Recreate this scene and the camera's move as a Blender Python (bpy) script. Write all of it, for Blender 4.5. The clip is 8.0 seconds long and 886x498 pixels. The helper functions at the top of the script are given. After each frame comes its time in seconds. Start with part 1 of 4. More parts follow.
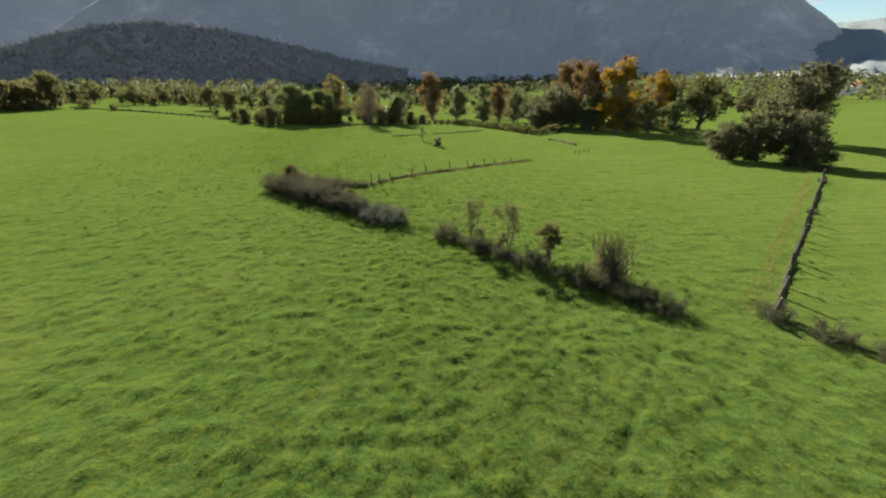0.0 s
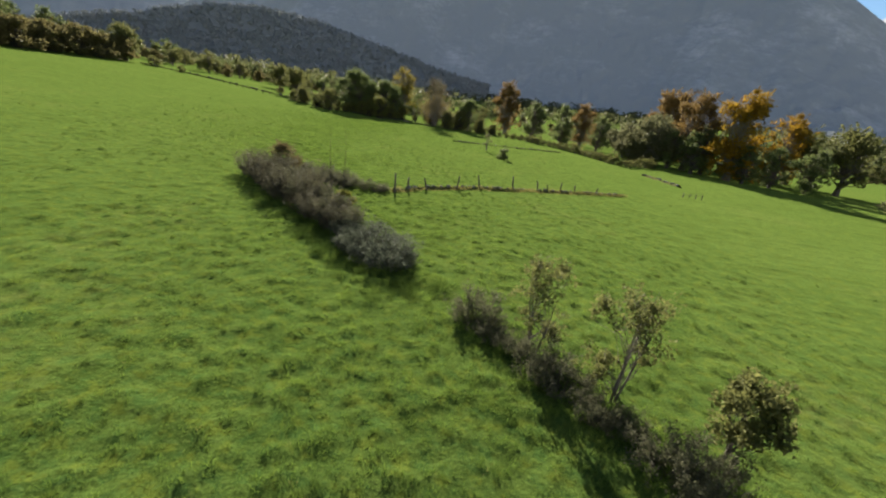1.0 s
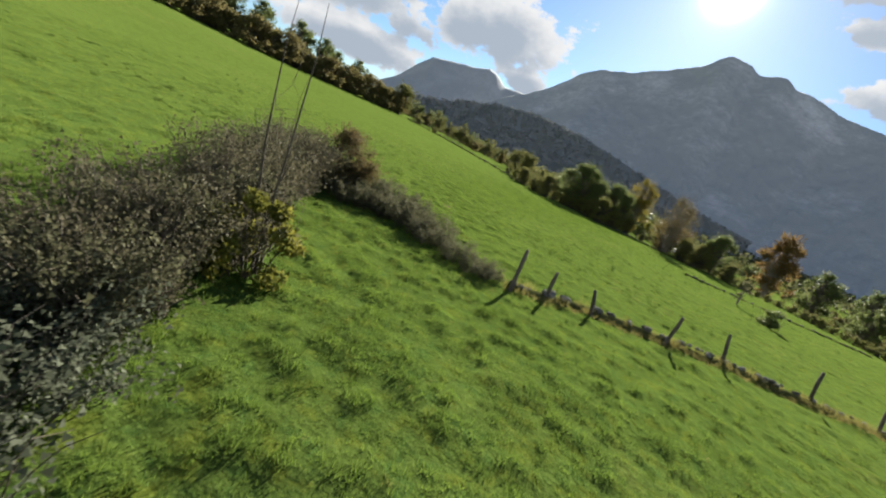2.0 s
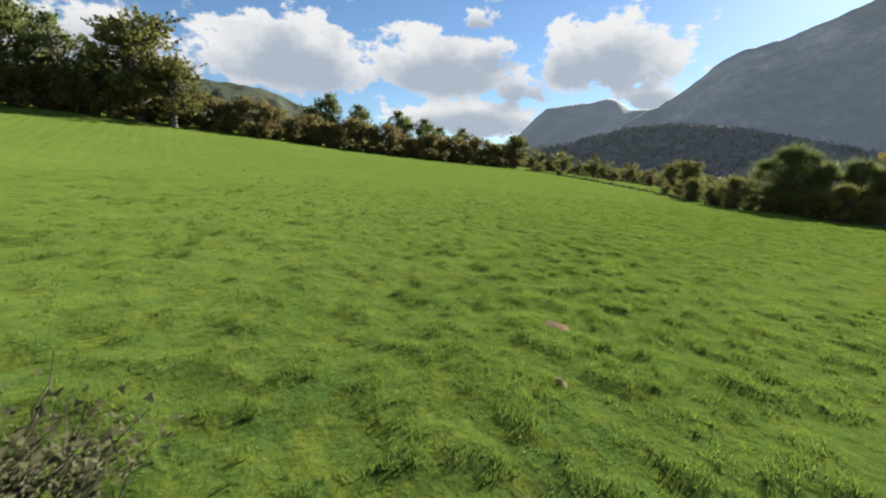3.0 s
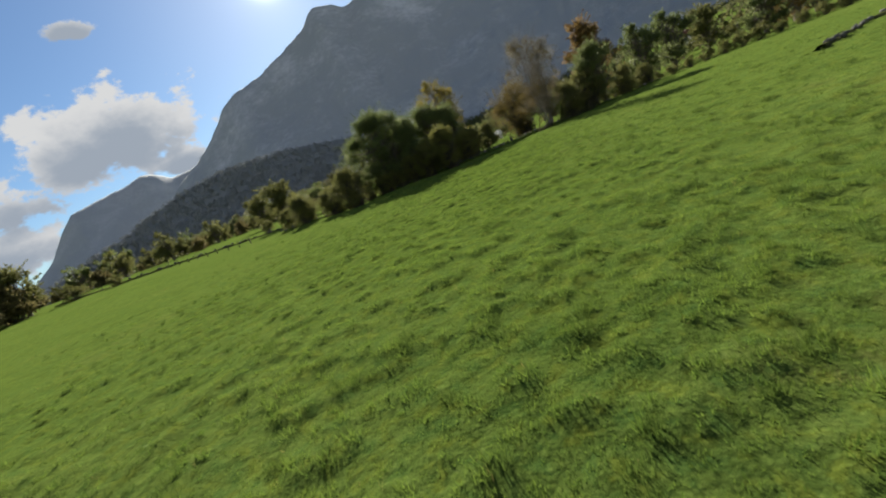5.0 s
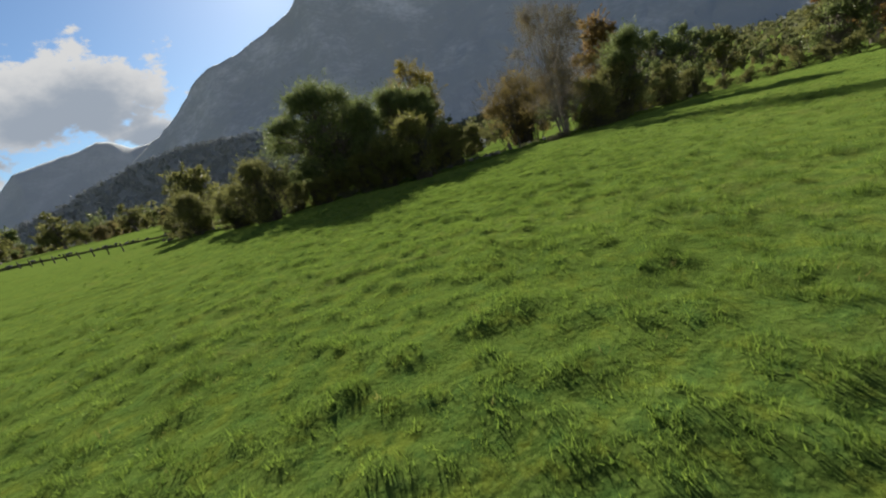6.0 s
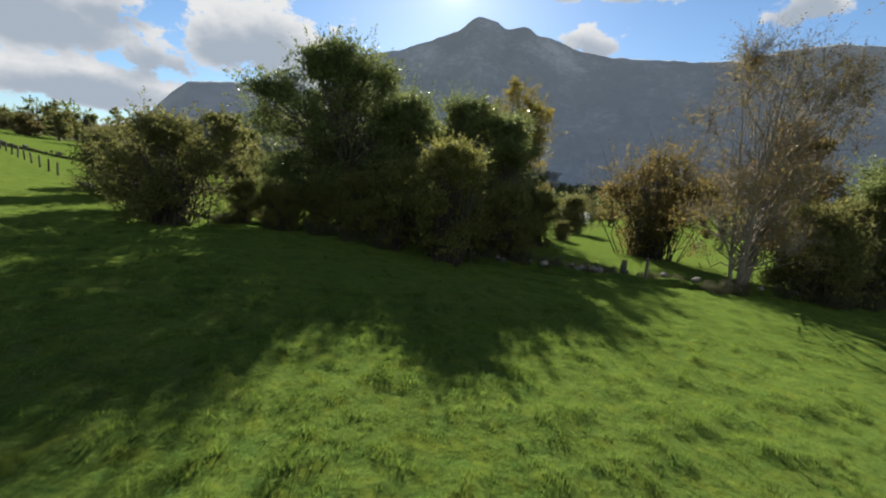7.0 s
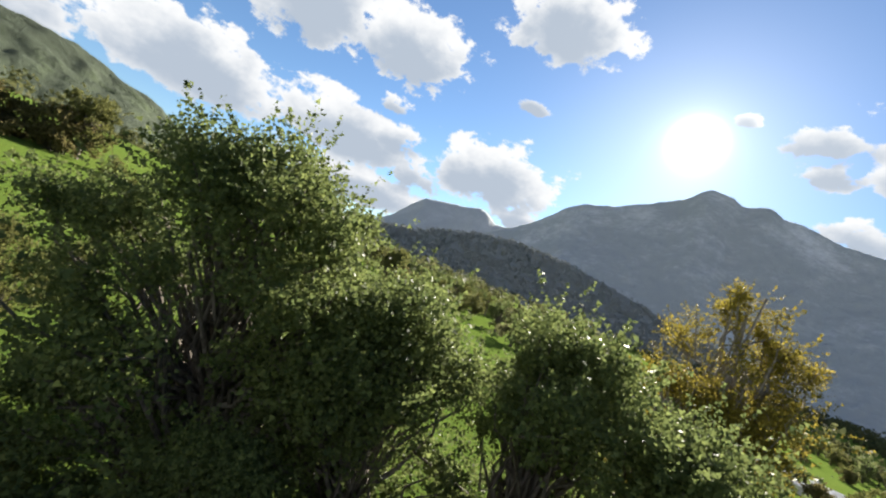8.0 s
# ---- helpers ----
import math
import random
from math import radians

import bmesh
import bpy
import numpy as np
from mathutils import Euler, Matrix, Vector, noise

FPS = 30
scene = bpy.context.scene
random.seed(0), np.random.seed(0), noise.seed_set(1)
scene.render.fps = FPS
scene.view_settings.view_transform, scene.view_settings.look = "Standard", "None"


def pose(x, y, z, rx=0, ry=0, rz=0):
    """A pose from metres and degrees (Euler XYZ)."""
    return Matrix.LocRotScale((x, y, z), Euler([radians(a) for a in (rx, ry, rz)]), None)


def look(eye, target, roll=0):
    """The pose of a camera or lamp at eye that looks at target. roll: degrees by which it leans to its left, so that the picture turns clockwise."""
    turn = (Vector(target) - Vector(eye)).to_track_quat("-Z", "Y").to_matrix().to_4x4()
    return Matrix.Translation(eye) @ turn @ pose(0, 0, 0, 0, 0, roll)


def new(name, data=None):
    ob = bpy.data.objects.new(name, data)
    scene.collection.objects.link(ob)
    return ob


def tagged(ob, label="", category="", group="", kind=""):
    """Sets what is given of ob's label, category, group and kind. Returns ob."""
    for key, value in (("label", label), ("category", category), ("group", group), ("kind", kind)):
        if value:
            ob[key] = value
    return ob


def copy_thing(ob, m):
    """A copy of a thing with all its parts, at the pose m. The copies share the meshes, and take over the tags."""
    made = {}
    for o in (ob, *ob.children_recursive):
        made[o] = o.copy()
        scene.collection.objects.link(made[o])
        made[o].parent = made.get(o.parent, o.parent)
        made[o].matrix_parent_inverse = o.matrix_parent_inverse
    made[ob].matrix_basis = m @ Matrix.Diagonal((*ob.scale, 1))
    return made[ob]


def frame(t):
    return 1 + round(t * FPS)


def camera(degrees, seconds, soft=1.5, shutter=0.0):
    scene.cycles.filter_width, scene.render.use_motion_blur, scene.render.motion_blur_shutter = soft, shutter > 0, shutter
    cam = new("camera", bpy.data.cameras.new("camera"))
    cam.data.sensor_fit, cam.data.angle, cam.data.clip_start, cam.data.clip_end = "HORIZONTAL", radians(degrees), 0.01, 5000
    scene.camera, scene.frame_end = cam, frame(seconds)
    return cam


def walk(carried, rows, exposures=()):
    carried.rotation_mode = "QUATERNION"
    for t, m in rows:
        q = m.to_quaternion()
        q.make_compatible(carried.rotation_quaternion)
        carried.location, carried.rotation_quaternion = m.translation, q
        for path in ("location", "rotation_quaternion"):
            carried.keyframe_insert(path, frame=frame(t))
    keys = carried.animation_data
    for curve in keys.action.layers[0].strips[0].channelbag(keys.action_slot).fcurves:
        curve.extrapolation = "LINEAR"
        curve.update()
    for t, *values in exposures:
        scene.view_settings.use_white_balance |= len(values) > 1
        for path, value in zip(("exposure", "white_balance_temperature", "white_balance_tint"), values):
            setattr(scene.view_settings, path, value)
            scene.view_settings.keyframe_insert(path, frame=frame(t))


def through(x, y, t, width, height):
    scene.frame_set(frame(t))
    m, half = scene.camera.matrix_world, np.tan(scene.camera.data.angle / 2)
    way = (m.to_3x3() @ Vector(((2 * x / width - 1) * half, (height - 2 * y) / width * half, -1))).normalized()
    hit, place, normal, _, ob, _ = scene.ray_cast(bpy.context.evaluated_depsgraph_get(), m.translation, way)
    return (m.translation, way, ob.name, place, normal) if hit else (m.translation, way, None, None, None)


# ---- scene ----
cam = camera(93.0, 8.0, soft=2.1, shutter=0.03)
PATH = [  # seconds, eye, yaw to the left, pitch up, roll
    (0, (-0.00, 0.00, 12.00), -2.37, -23.41, -1.81),
    (0.5, (0.73, 7.39, 10.32), 3.88, -24.23, 5.78),
    (1, (1.14, 15.86, 8.20), 4.99, -21.65, 6.40),
    (1.5, (1.22, 25.28, 5.88), 12.48, -15.25, 13.53),
    (1.7, (1.06, 29.24, 4.95), 20.61, -14.55, 18.80),
    (2.8, (-7.99, 47.48, 2.56), 60.86, -11.21, 8.74),
    (3, (-10.10, 49.59, 2.73), 56.96, -10.67, 2.02),
    (3.5, (-14.63, 52.75, 3.06), 47.40, -10.30, -12.95),
    (4, (-20.13, 59.31, 3.05), 32.28, -9.77, -22.90),
    (4.5, (-24.71, 66.48, 2.88), 16.62, -12.46, -28.89),
    (4.7, (-26.02, 69.62, 2.83), 12.25, -13.57, -29.41),
    (5.8, (-27.37, 90.21, 1.25), 4.82, -16.09, -18.74),
    (6, (-27.17, 93.23, 1.11), 4.93, -15.82, -18.85),
    (6.5, (-26.17, 100.96, 0.57), 7.29, -15.82, -9.79),
    (7, (-25.41, 111.97, 1.23), 13.97, -10.26, 3.49),
    (7.2, (-25.26, 117.02, 1.89), 19.74, -6.36, 8.88),
    (7.5, (-25.87, 123.36, 3.47), 28.48, -0.92, 13.20),
    (8, (-27.64, 131.20, 6.76), 40.80, 2.46, 19.34),
]
walk(cam, [(t, pose(*eye, 90 + up, 0, yaw) @ pose(0, 0, 0, 0, 0, roll)) for t, eye, yaw, up, roll in PATH], exposures=[(0, 2.1), (1.0, 2.1), (1.5, 2.1), (3, 2.08), (3.5, 1.92), (4.5, 1.75), (6, 1.7), (6.5, 1.62), (7, 1.98), (7.5, 2.3), (8, 2.3)])

# ---- daylight: low sun over the ridge, blue sky with cumulus ----
SUN_AZ, SUN_EL = 14.4, 23.6  # degrees, az to the left of +y
sun_dir = Vector((-math.sin(radians(SUN_AZ)) * math.cos(radians(SUN_EL)), math.cos(radians(SUN_AZ)) * math.cos(radians(SUN_EL)), math.sin(radians(SUN_EL))))
sun = new("sun", bpy.data.lights.new("sun", "SUN"))
sun.data.energy, sun.data.angle, sun.data.color = 4.5, radians(0.5), (1.0, 0.93, 0.82)
sun.matrix_world = look((0, 0, 60), Vector((0, 0, 60)) - sun_dir)


class Nodes:
    """Short hand for building a node tree."""

    def __init__(self, tree):
        self.tree = tree
        tree.nodes.clear()

    def add(self, kind, inputs=None, **props):
        n = self.tree.nodes.new(kind)
        for key, value in props.items():
            setattr(n, key, value)
        for key, value in (inputs or {}).items():
            if isinstance(value, bpy.types.NodeSocket):
                self.tree.links.new(value, n.inputs[key])
            else:
                n.inputs[key].default_value = value
        return n

    def math(self, op, a, b=0.0, c=0.0, clamp=False):
        return self.add("ShaderNodeMath", {0: a, 1: b, 2: c}, operation=op, use_clamp=clamp).outputs[0]

    def vec(self, op, a, b=(0, 0, 0)):
        n = self.add("ShaderNodeVectorMath", {0: a, 1: b}, operation=op)
        return n.outputs["Value"] if op in ("DOT_PRODUCT", "LENGTH", "DISTANCE") else n.outputs[0]

    def mix(self, f, a, b):
        n = self.add("ShaderNodeMix", {0: f, 6: a, 7: b}, data_type="RGBA")
        return n.outputs[2]

    def ramp(self, f, lo, hi):
        return self.add("ShaderNodeMapRange", {0: f, 1: lo, 2: hi}, interpolation_type="SMOOTHSTEP").outputs[0]

    def noise(self, vector, scale, detail=4.0, rough=0.55):
        return self.add("ShaderNodeTexNoise", {"Vector": vector, "Scale": scale, "Detail": detail, "Roughness": rough}).outputs[0]


def rgb(r, g, b):
    return (r, g, b, 1.0)


def build_world():
    world = bpy.data.worlds.new("sky")
    scene.world = world
    world.use_nodes = True
    n = Nodes(world.node_tree)
    sky = n.add("ShaderNodeTexSky", sky_type="NISHITA", sun_disc=False, sun_elevation=radians(SUN_EL), sun_rotation=radians(-SUN_AZ))
    sky.air_density, sky.dust_density, sky.ozone_density = 1.0, 0.14, 3.0
    d = n.add("ShaderNodeTexCoord").outputs["Generated"]
    xyz = n.add("ShaderNodeSeparateXYZ", {0: d})
    # azimuth to the left and elevation, in degrees
    az = n.math("MULTIPLY", n.math("ARCTAN2", n.math("MULTIPLY", xyz.outputs[0], -1.0), xyz.outputs[1]), 57.2958)
    el = n.math("MULTIPLY", n.math("ARCSINE", xyz.outputs[2]), 57.2958)
    cloud, belly = None, None
    # cumulus with flat bases: azimuth, elevation, half width, half height
    for a, e, w, h in CLOUDS:
        u = n.math("DIVIDE", n.math("SUBTRACT", az, a), w if w >= 5 else 1.5 * w)
        v = n.math("DIVIDE", n.math("SUBTRACT", el, e), h if w >= 5 else 1.5 * h)
        v = n.math("MULTIPLY", v, n.math("ADD", 1.08, n.math("MULTIPLY", n.math("SIGN", v), -0.28)))
        uu = n.math("MULTIPLY", u, u)
        r = n.math("SUBTRACT", 0.6 if w < 5 else 1.0, n.math("SQRT", n.math("MULTIPLY_ADD", v, v, uu)))
        low = n.math("ADD", v, 0.42)
        q = n.math("SUBTRACT", 1.0, n.math("SQRT", n.math("MULTIPLY_ADD", low, low, uu)))
        cloud = r if cloud is None else n.math("MAXIMUM", cloud, r)
        belly = q if belly is None else n.math("MAXIMUM", belly, q)
    coord = n.add("ShaderNodeCombineXYZ", {0: n.math("MULTIPLY", az, 0.05), 1: n.math("MULTIPLY", el, 0.07), 2: 0.0}).outputs[0]
    dot = n.vec("DOT_PRODUCT", d, tuple(sun_dir))
    away = n.ramp(n.math("MULTIPLY", dot, -1.0), -0.15, 0.45)  # unseen side away from the sun: broken front-lit cumulus, added as fill light
    cloud = n.math("MAXIMUM", cloud, n.math("SUBTRACT", n.math("MULTIPLY", away, 1.12), 1.0))
    billow = n.noise(coord, 5.4, 8.0, 0.6)
    puff = n.math("SUBTRACT", billow, 0.5)
    dens = n.math("ADD", n.math("MAXIMUM", cloud, -0.9), n.math("MULTIPLY", puff, 2.2))
    mask = n.ramp(dens, -0.08, 0.16)
    body = n.math("ADD", n.math("MULTIPLY", belly, 0.75), n.math("MULTIPLY", dens, 0.3))
    core = n.ramp(n.math("ADD", body, n.math("MULTIPLY", n.math("SUBTRACT", n.noise(coord, 4.0, 5.0, 0.55), 0.5), 0.9)), -0.1, 0.62)
    white = n.mix(core, rgb(0.205, 0.207, 0.208), rgb(0.101, 0.116, 0.137))
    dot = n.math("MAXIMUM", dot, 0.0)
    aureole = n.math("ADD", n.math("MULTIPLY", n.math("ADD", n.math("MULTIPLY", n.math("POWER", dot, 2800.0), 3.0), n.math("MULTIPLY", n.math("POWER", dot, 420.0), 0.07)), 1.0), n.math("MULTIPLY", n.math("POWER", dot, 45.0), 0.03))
    base = n.add("ShaderNodeVectorMath", {0: sky.outputs[0], 1: (0.0262, 0.0292, 0.0318)}, operation="MULTIPLY").outputs[0]
    white = n.add("ShaderNodeVectorMath", {0: white, 3: n.math("ADD", 1.0, n.math("MULTIPLY", away, 0.3))}, operation="SCALE").outputs[0]
    lit = n.mix(mask, base, white)
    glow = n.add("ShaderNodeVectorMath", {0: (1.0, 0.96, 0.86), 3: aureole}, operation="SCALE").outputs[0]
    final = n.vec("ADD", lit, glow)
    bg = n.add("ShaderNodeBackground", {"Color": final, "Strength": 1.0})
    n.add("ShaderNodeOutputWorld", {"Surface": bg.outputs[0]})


CLOUDS = [
    (76.5, 12, 11, 4.6), (58, 12, 10.5, 4.2), (37.5, 13.0, 9.5, 4.2), (48, 10.2, 4.5, 2), (54, 6.3, 10, 2.5), (51.5, 14, 2.4, 1.5), (53.2, 17.6, 2.5, 1.2), (33, 8.9, 3.4, 1.8),
    (95, 10, 9, 4), (101, 21, 10, 5), (67, 25.5, 8.5, 7.5), (53.5, 24.3, 8, 4.8), (34.5, 32.6, 9, 4.5), (35.4, 23.5, 2.4, 1), (2.6, 24.6, 4, 1.7), (10, 26.4, 1.5, 0.9), (0.7, 21.7, 2.8, 1.3),
    (-14, 26.5, 11.5, 6.5), (-10, 21.8, 12, 2.5), (-2.6, 15.8, 4, 1.5), (-23.5, 17.6, 3.2, 1.9), (-38, 13.6, 5, 3.2), (-46.5, 7, 12, 3.4), (-58, 17, 13, 6), (88, 34, 12, 6), (-36, 27, 8, 5),
]
build_world()


# ---- materials ----
def material(name):
    m = bpy.data.materials.new(name)
    m.use_nodes = True
    return m, Nodes(m.node_tree)


def leaf_material(name, dark, light, clear=0.45, gloss=0.6):
    """Leaves that let light through, each of a shade of its own."""
    m, n = material(name)
    pick = n.add("ShaderNodeNewGeometry").outputs["Random Per Island"]
    far = n.noise(n.add("ShaderNodeTexCoord").outputs["Object"], 0.7, 3.0)
    f = n.math("ADD", n.math("MULTIPLY", pick, 0.6), n.math("MULTIPLY", n.math("SUBTRACT", far, 0.3), 0.9), clamp=True)
    col = n.mix(f, rgb(*dark), rgb(*light))
    body = n.add("ShaderNodeBsdfPrincipled", {"Base Color": col, "Roughness": gloss, "Specular IOR Level": 0.04})
    through = n.add("ShaderNodeBsdfTranslucent", {"Color": col})
    both = n.add("ShaderNodeMixShader", {0: clear, 1: body.outputs[0], 2: through.outputs[0]})
    n.add("ShaderNodeOutputMaterial", {"Surface": both.outputs[0]})
    return m


def bark_material(name, dark, light, scale=9.0):
    m, n = material(name)
    co = n.add("ShaderNodeTexCoord").outputs["Object"]
    flat = n.add("ShaderNodeMapping", {"Vector": co, "Scale": (1, 1, 0.25)}).outputs[0]
    f = n.noise(flat, scale, 6.0, 0.65)
    col = n.mix(n.ramp(f, 0.3, 0.7), rgb(*dark), rgb(*light))
    bump = n.add("ShaderNodeBump", {"Strength": 0.5, "Distance": 0.03, "Height": f})
    body = n.add("ShaderNodeBsdfPrincipled", {"Base Color": col, "Roughness": 0.9, "Specular IOR Level": 0.12, "Normal": bump.outputs[0]})
    n.add("ShaderNodeOutputMaterial", {"Surface": body.outputs[0]})
    return m


def grass_ground():
    """Short pasture: greens that vary at two scales, with dry and dark tufts."""
    m, n = material("meadow")
    co = n.add("ShaderNodeNewGeometry").outputs["Position"]
    big = n.noise(co, 0.045, 4.0)
    mid = n.noise(co, 0.9, 5.0, 0.6)
    fine = n.noise(co, 5.0, 6.0, 0.7)
    patch = n.noise(co, 0.3, 4.0, 0.6)
    col = n.mix(n.ramp(mid, 0.34, 0.64), rgb(0.02574, 0.04472, 0.00912), rgb(0.04404, 0.06952, 0.01392))
    col = n.mix(n.math("MULTIPLY", n.ramp(big, 0.45, 0.7), 0.45), col, rgb(0.06309, 0.08486, 0.02048))
    col = n.mix(n.math("MULTIPLY", n.ramp(patch, 0.52, 0.72), 0.4), col, rgb(0.02634, 0.05304, 0.01024))
    col = n.mix(n.math("MULTIPLY", n.ramp(fine, 0.55, 0.75), 0.5), col, rgb(0.06458, 0.0865, 0.0264))
    col = n.mix(n.math("MULTIPLY", n.ramp(fine, 0.5, 0.3), 0.7), col, rgb(0.01168, 0.01983, 0.004384))
    dry = n.math("MULTIPLY", n.ramp(n.noise(co, 0.11, 3.0), 0.53, 0.68), n.ramp(n.noise(co, 1.7, 4.0, 0.65), 0.42, 0.66))
    col = n.mix(n.math("MULTIPLY", dry, 0.55), col, rgb(0.08035, 0.07834, 0.02472))
    tone = n.noise(co, 2.6, 3.0, 0.6)
    col = n.mix(n.math("MULTIPLY", n.ramp(tone, 0.53, 0.64), 0.5), col, rgb(0.072, 0.085, 0.011))
    col = n.mix(n.math("MULTIPLY", n.ramp(tone, 0.47, 0.36), 0.5), col, rgb(0.02, 0.05, 0.013))
    blades = n.noise(co, 15.0, 3.0, 0.7)
    col = n.mix(n.math("MULTIPLY", n.ramp(blades, 0.52, 0.7), 0.5), col, rgb(0.085, 0.118, 0.026))
    col = n.mix(n.math("MULTIPLY", n.ramp(blades, 0.5, 0.32), 0.45), col, rgb(0.018, 0.034, 0.007))
    h = n.math("ADD", n.math("MULTIPLY", fine, 0.6), n.math("MULTIPLY", n.noise(co, 2.2, 3.0, 0.6), 1.2))
    bump = n.add("ShaderNodeBump", {"Strength": 0.8, "Distance": 0.1, "Height": h})
    body = n.add("ShaderNodeBsdfPrincipled", {"Base Color": col, "Roughness": 1.0, "Specular IOR Level": 0.0, "Sheen Weight": 0.13, "Sheen Roughness": 0.45, "Sheen Tint": rgb(0.56, 0.8, 0.15), "Normal": bump.outputs[0]})
    n.add("ShaderNodeOutputMaterial", {"Surface": body.outputs[0]})
    return m


def mountain_material(name, rock, wood, share):
    m, n = material(name)
    co = n.add("ShaderNodeNewGeometry").outputs["Position"]
    steep = n.add("ShaderNodeSeparateXYZ", {0: n.add("ShaderNodeNewGeometry").outputs["Normal"]}).outputs[2]
    tall = n.add("ShaderNodeMapping", {"Vector": co, "Scale": (1, 1, 0.3)}).outputs[0]
    a = n.noise(tall, 0.007, 8.0, 0.66)
    b = n.noise(co, 0.07, 6.0, 0.75)
    f = n.math("ADD", n.math("MULTIPLY", a, 0.8), n.math("MULTIPLY", b, 0.5))
    f = n.math("ADD", f, n.math("MULTIPLY", n.math("SUBTRACT", 0.75, steep), 0.35))
    col = n.mix(n.ramp(f, share - 0.1, share + 0.3), rgb(*wood), rgb(*rock))
    bump = n.add("ShaderNodeBump", {"Strength": 0.7, "Distance": 9.0, "Height": b})
    body = n.add("ShaderNodeBsdfPrincipled", {"Base Color": col, "Roughness": 0.95, "Specular IOR Level": 0.1, "Normal": bump.outputs[0]})
    n.add("ShaderNodeOutputMaterial", {"Surface": body.outputs[0]})
    return m


def plain_material(name, dark, light, scale, rough=0.85, bump=0.3, shine=0.1):
    m, n = material(name)
    co = n.add("ShaderNodeTexCoord").outputs["Object"]
    pick = n.add("ShaderNodeObjectInfo").outputs["Random"]
    f = n.math("ADD", n.math("MULTIPLY", n.noise(co, scale, 6.0, 0.65), 0.8), n.math("MULTIPLY", pick, 0.3))
    col = n.mix(n.ramp(f, 0.3, 0.8), rgb(*dark), rgb(*light))
    b = n.add("ShaderNodeBump", {"Strength": bump, "Distance": 0.03, "Height": f})
    body = n.add("ShaderNodeBsdfPrincipled", {"Base Color": col, "Roughness": rough, "Specular IOR Level": shine, "Normal": b.outputs[0]})
    n.add("ShaderNodeOutputMaterial", {"Surface": body.outputs[0]})
    return m


MEADOW = grass_ground()
# limestone and woods both lightened, their colour holding the haze before them
HAZED_ROCK = mountain_material("hazed_limestone_mountain", (0.66, 0.66, 0.65), (0.36, 0.375, 0.365), 0.68)
# blue haze of the distance is mixed into this rock and wood colour
HAZED_FARROCK = mountain_material("haze_tinted_limestone", (0.46, 0.47, 0.48), (0.34, 0.36, 0.37), 0.66)
# the spur's wood tones are lightened: haze put into the colour
HAZED_SPURWOOD = mountain_material("wooded_spur", (0.27, 0.277, 0.27), (0.225, 0.232, 0.222), 0.66)
# far woods in pale blue-grey: the haze is painted, no air is modelled
HAZE_TINTED = mountain_material("haze_tinted_hill", (0.3, 0.33, 0.31), (0.2, 0.23, 0.23), 0.66)
WOODS = mountain_material("wooded_hill", (0.085, 0.115, 0.045), (0.045, 0.056, 0.036), 0.66)
BARK = bark_material("bark", (0.05, 0.042, 0.034), (0.16, 0.14, 0.115))
PALE_BARK = bark_material("pale_bark", (0.10, 0.088, 0.07), (0.27, 0.24, 0.2))
TWIG = bark_material("bramble_twig", (0.035, 0.03, 0.022), (0.1, 0.088, 0.068), 14)
OAK = leaf_material("oak_leaf", (0.048, 0.07, 0.029), (0.195, 0.225, 0.073), 0.48, 0.45)
OLIVE = leaf_material("olive_leaf", (0.055, 0.066, 0.024), (0.21, 0.205, 0.065), 0.48)
HAZEL = leaf_material("hazel_leaf", (0.0549, 0.0671, 0.0159), (0.22, 0.21, 0.039), 0.5)
GOLD = leaf_material("golden_leaf", (0.13, 0.09, 0.012), (0.42, 0.25, 0.025), 0.5)
RUST = leaf_material("rust_leaf", (0.10, 0.065, 0.024), (0.25, 0.165, 0.055), 0.5)
DRAB = leaf_material("olive_brown_leaf", (0.065, 0.06, 0.024), (0.23, 0.195, 0.078), 0.5)
GREY = leaf_material("grey_green_leaf", (0.062, 0.066, 0.03), (0.2, 0.195, 0.095), 0.5)
YELLOW = leaf_material("yellow_leaf", (0.085, 0.08, 0.016), (0.3, 0.235, 0.042), 0.5)
COPSE = leaf_material("hazel_bush_leaf", (0.06, 0.068, 0.022), (0.24, 0.235, 0.065), 0.5)
ASHEN = leaf_material("ash_leaf", (0.065, 0.052, 0.018), (0.22, 0.17, 0.055), 0.5)
BRAMBLE = leaf_material("bramble_leaf", (0.03, 0.031, 0.017), (0.135, 0.122, 0.073), 0.42)
SILVER = leaf_material("silvery_leaf", (0.022, 0.029, 0.015), (0.145, 0.16, 0.11), 0.4, 0.6)
MOSSY = leaf_material("bramble_green_leaf", (0.04, 0.043, 0.02), (0.15, 0.148, 0.085), 0.4)
AUTUMN = leaf_material("red_brown_leaf", (0.045, 0.039, 0.018), (0.18, 0.138, 0.06), 0.45)
BLADE = leaf_material("grass_blade", (0.04, 0.08, 0.014), (0.17, 0.24, 0.04), 0.45, 0.6)
STRAW = leaf_material("dry_grass", (0.12, 0.11, 0.03), (0.27, 0.24, 0.08), 0.45, 0.55)
STONE = plain_material("grey_stone", (0.05, 0.05, 0.044), (0.19, 0.185, 0.165), 3.0, shine=0.0)
POST = plain_material("weathered_wood", (0.035, 0.03, 0.025), (0.11, 0.097, 0.08), 8.0)
SOIL = plain_material("bare_soil", (0.13, 0.1, 0.06), (0.25, 0.195, 0.12), 14.0, shine=0.0)
ROUGH = plain_material("rough_bank", (0.03, 0.038, 0.013), (0.11, 0.11, 0.042), 3.0, shine=0.0)
RUSH = leaf_material("rush_blade", (0.03, 0.055, 0.012), (0.11, 0.16, 0.028), 0.42, 0.7)
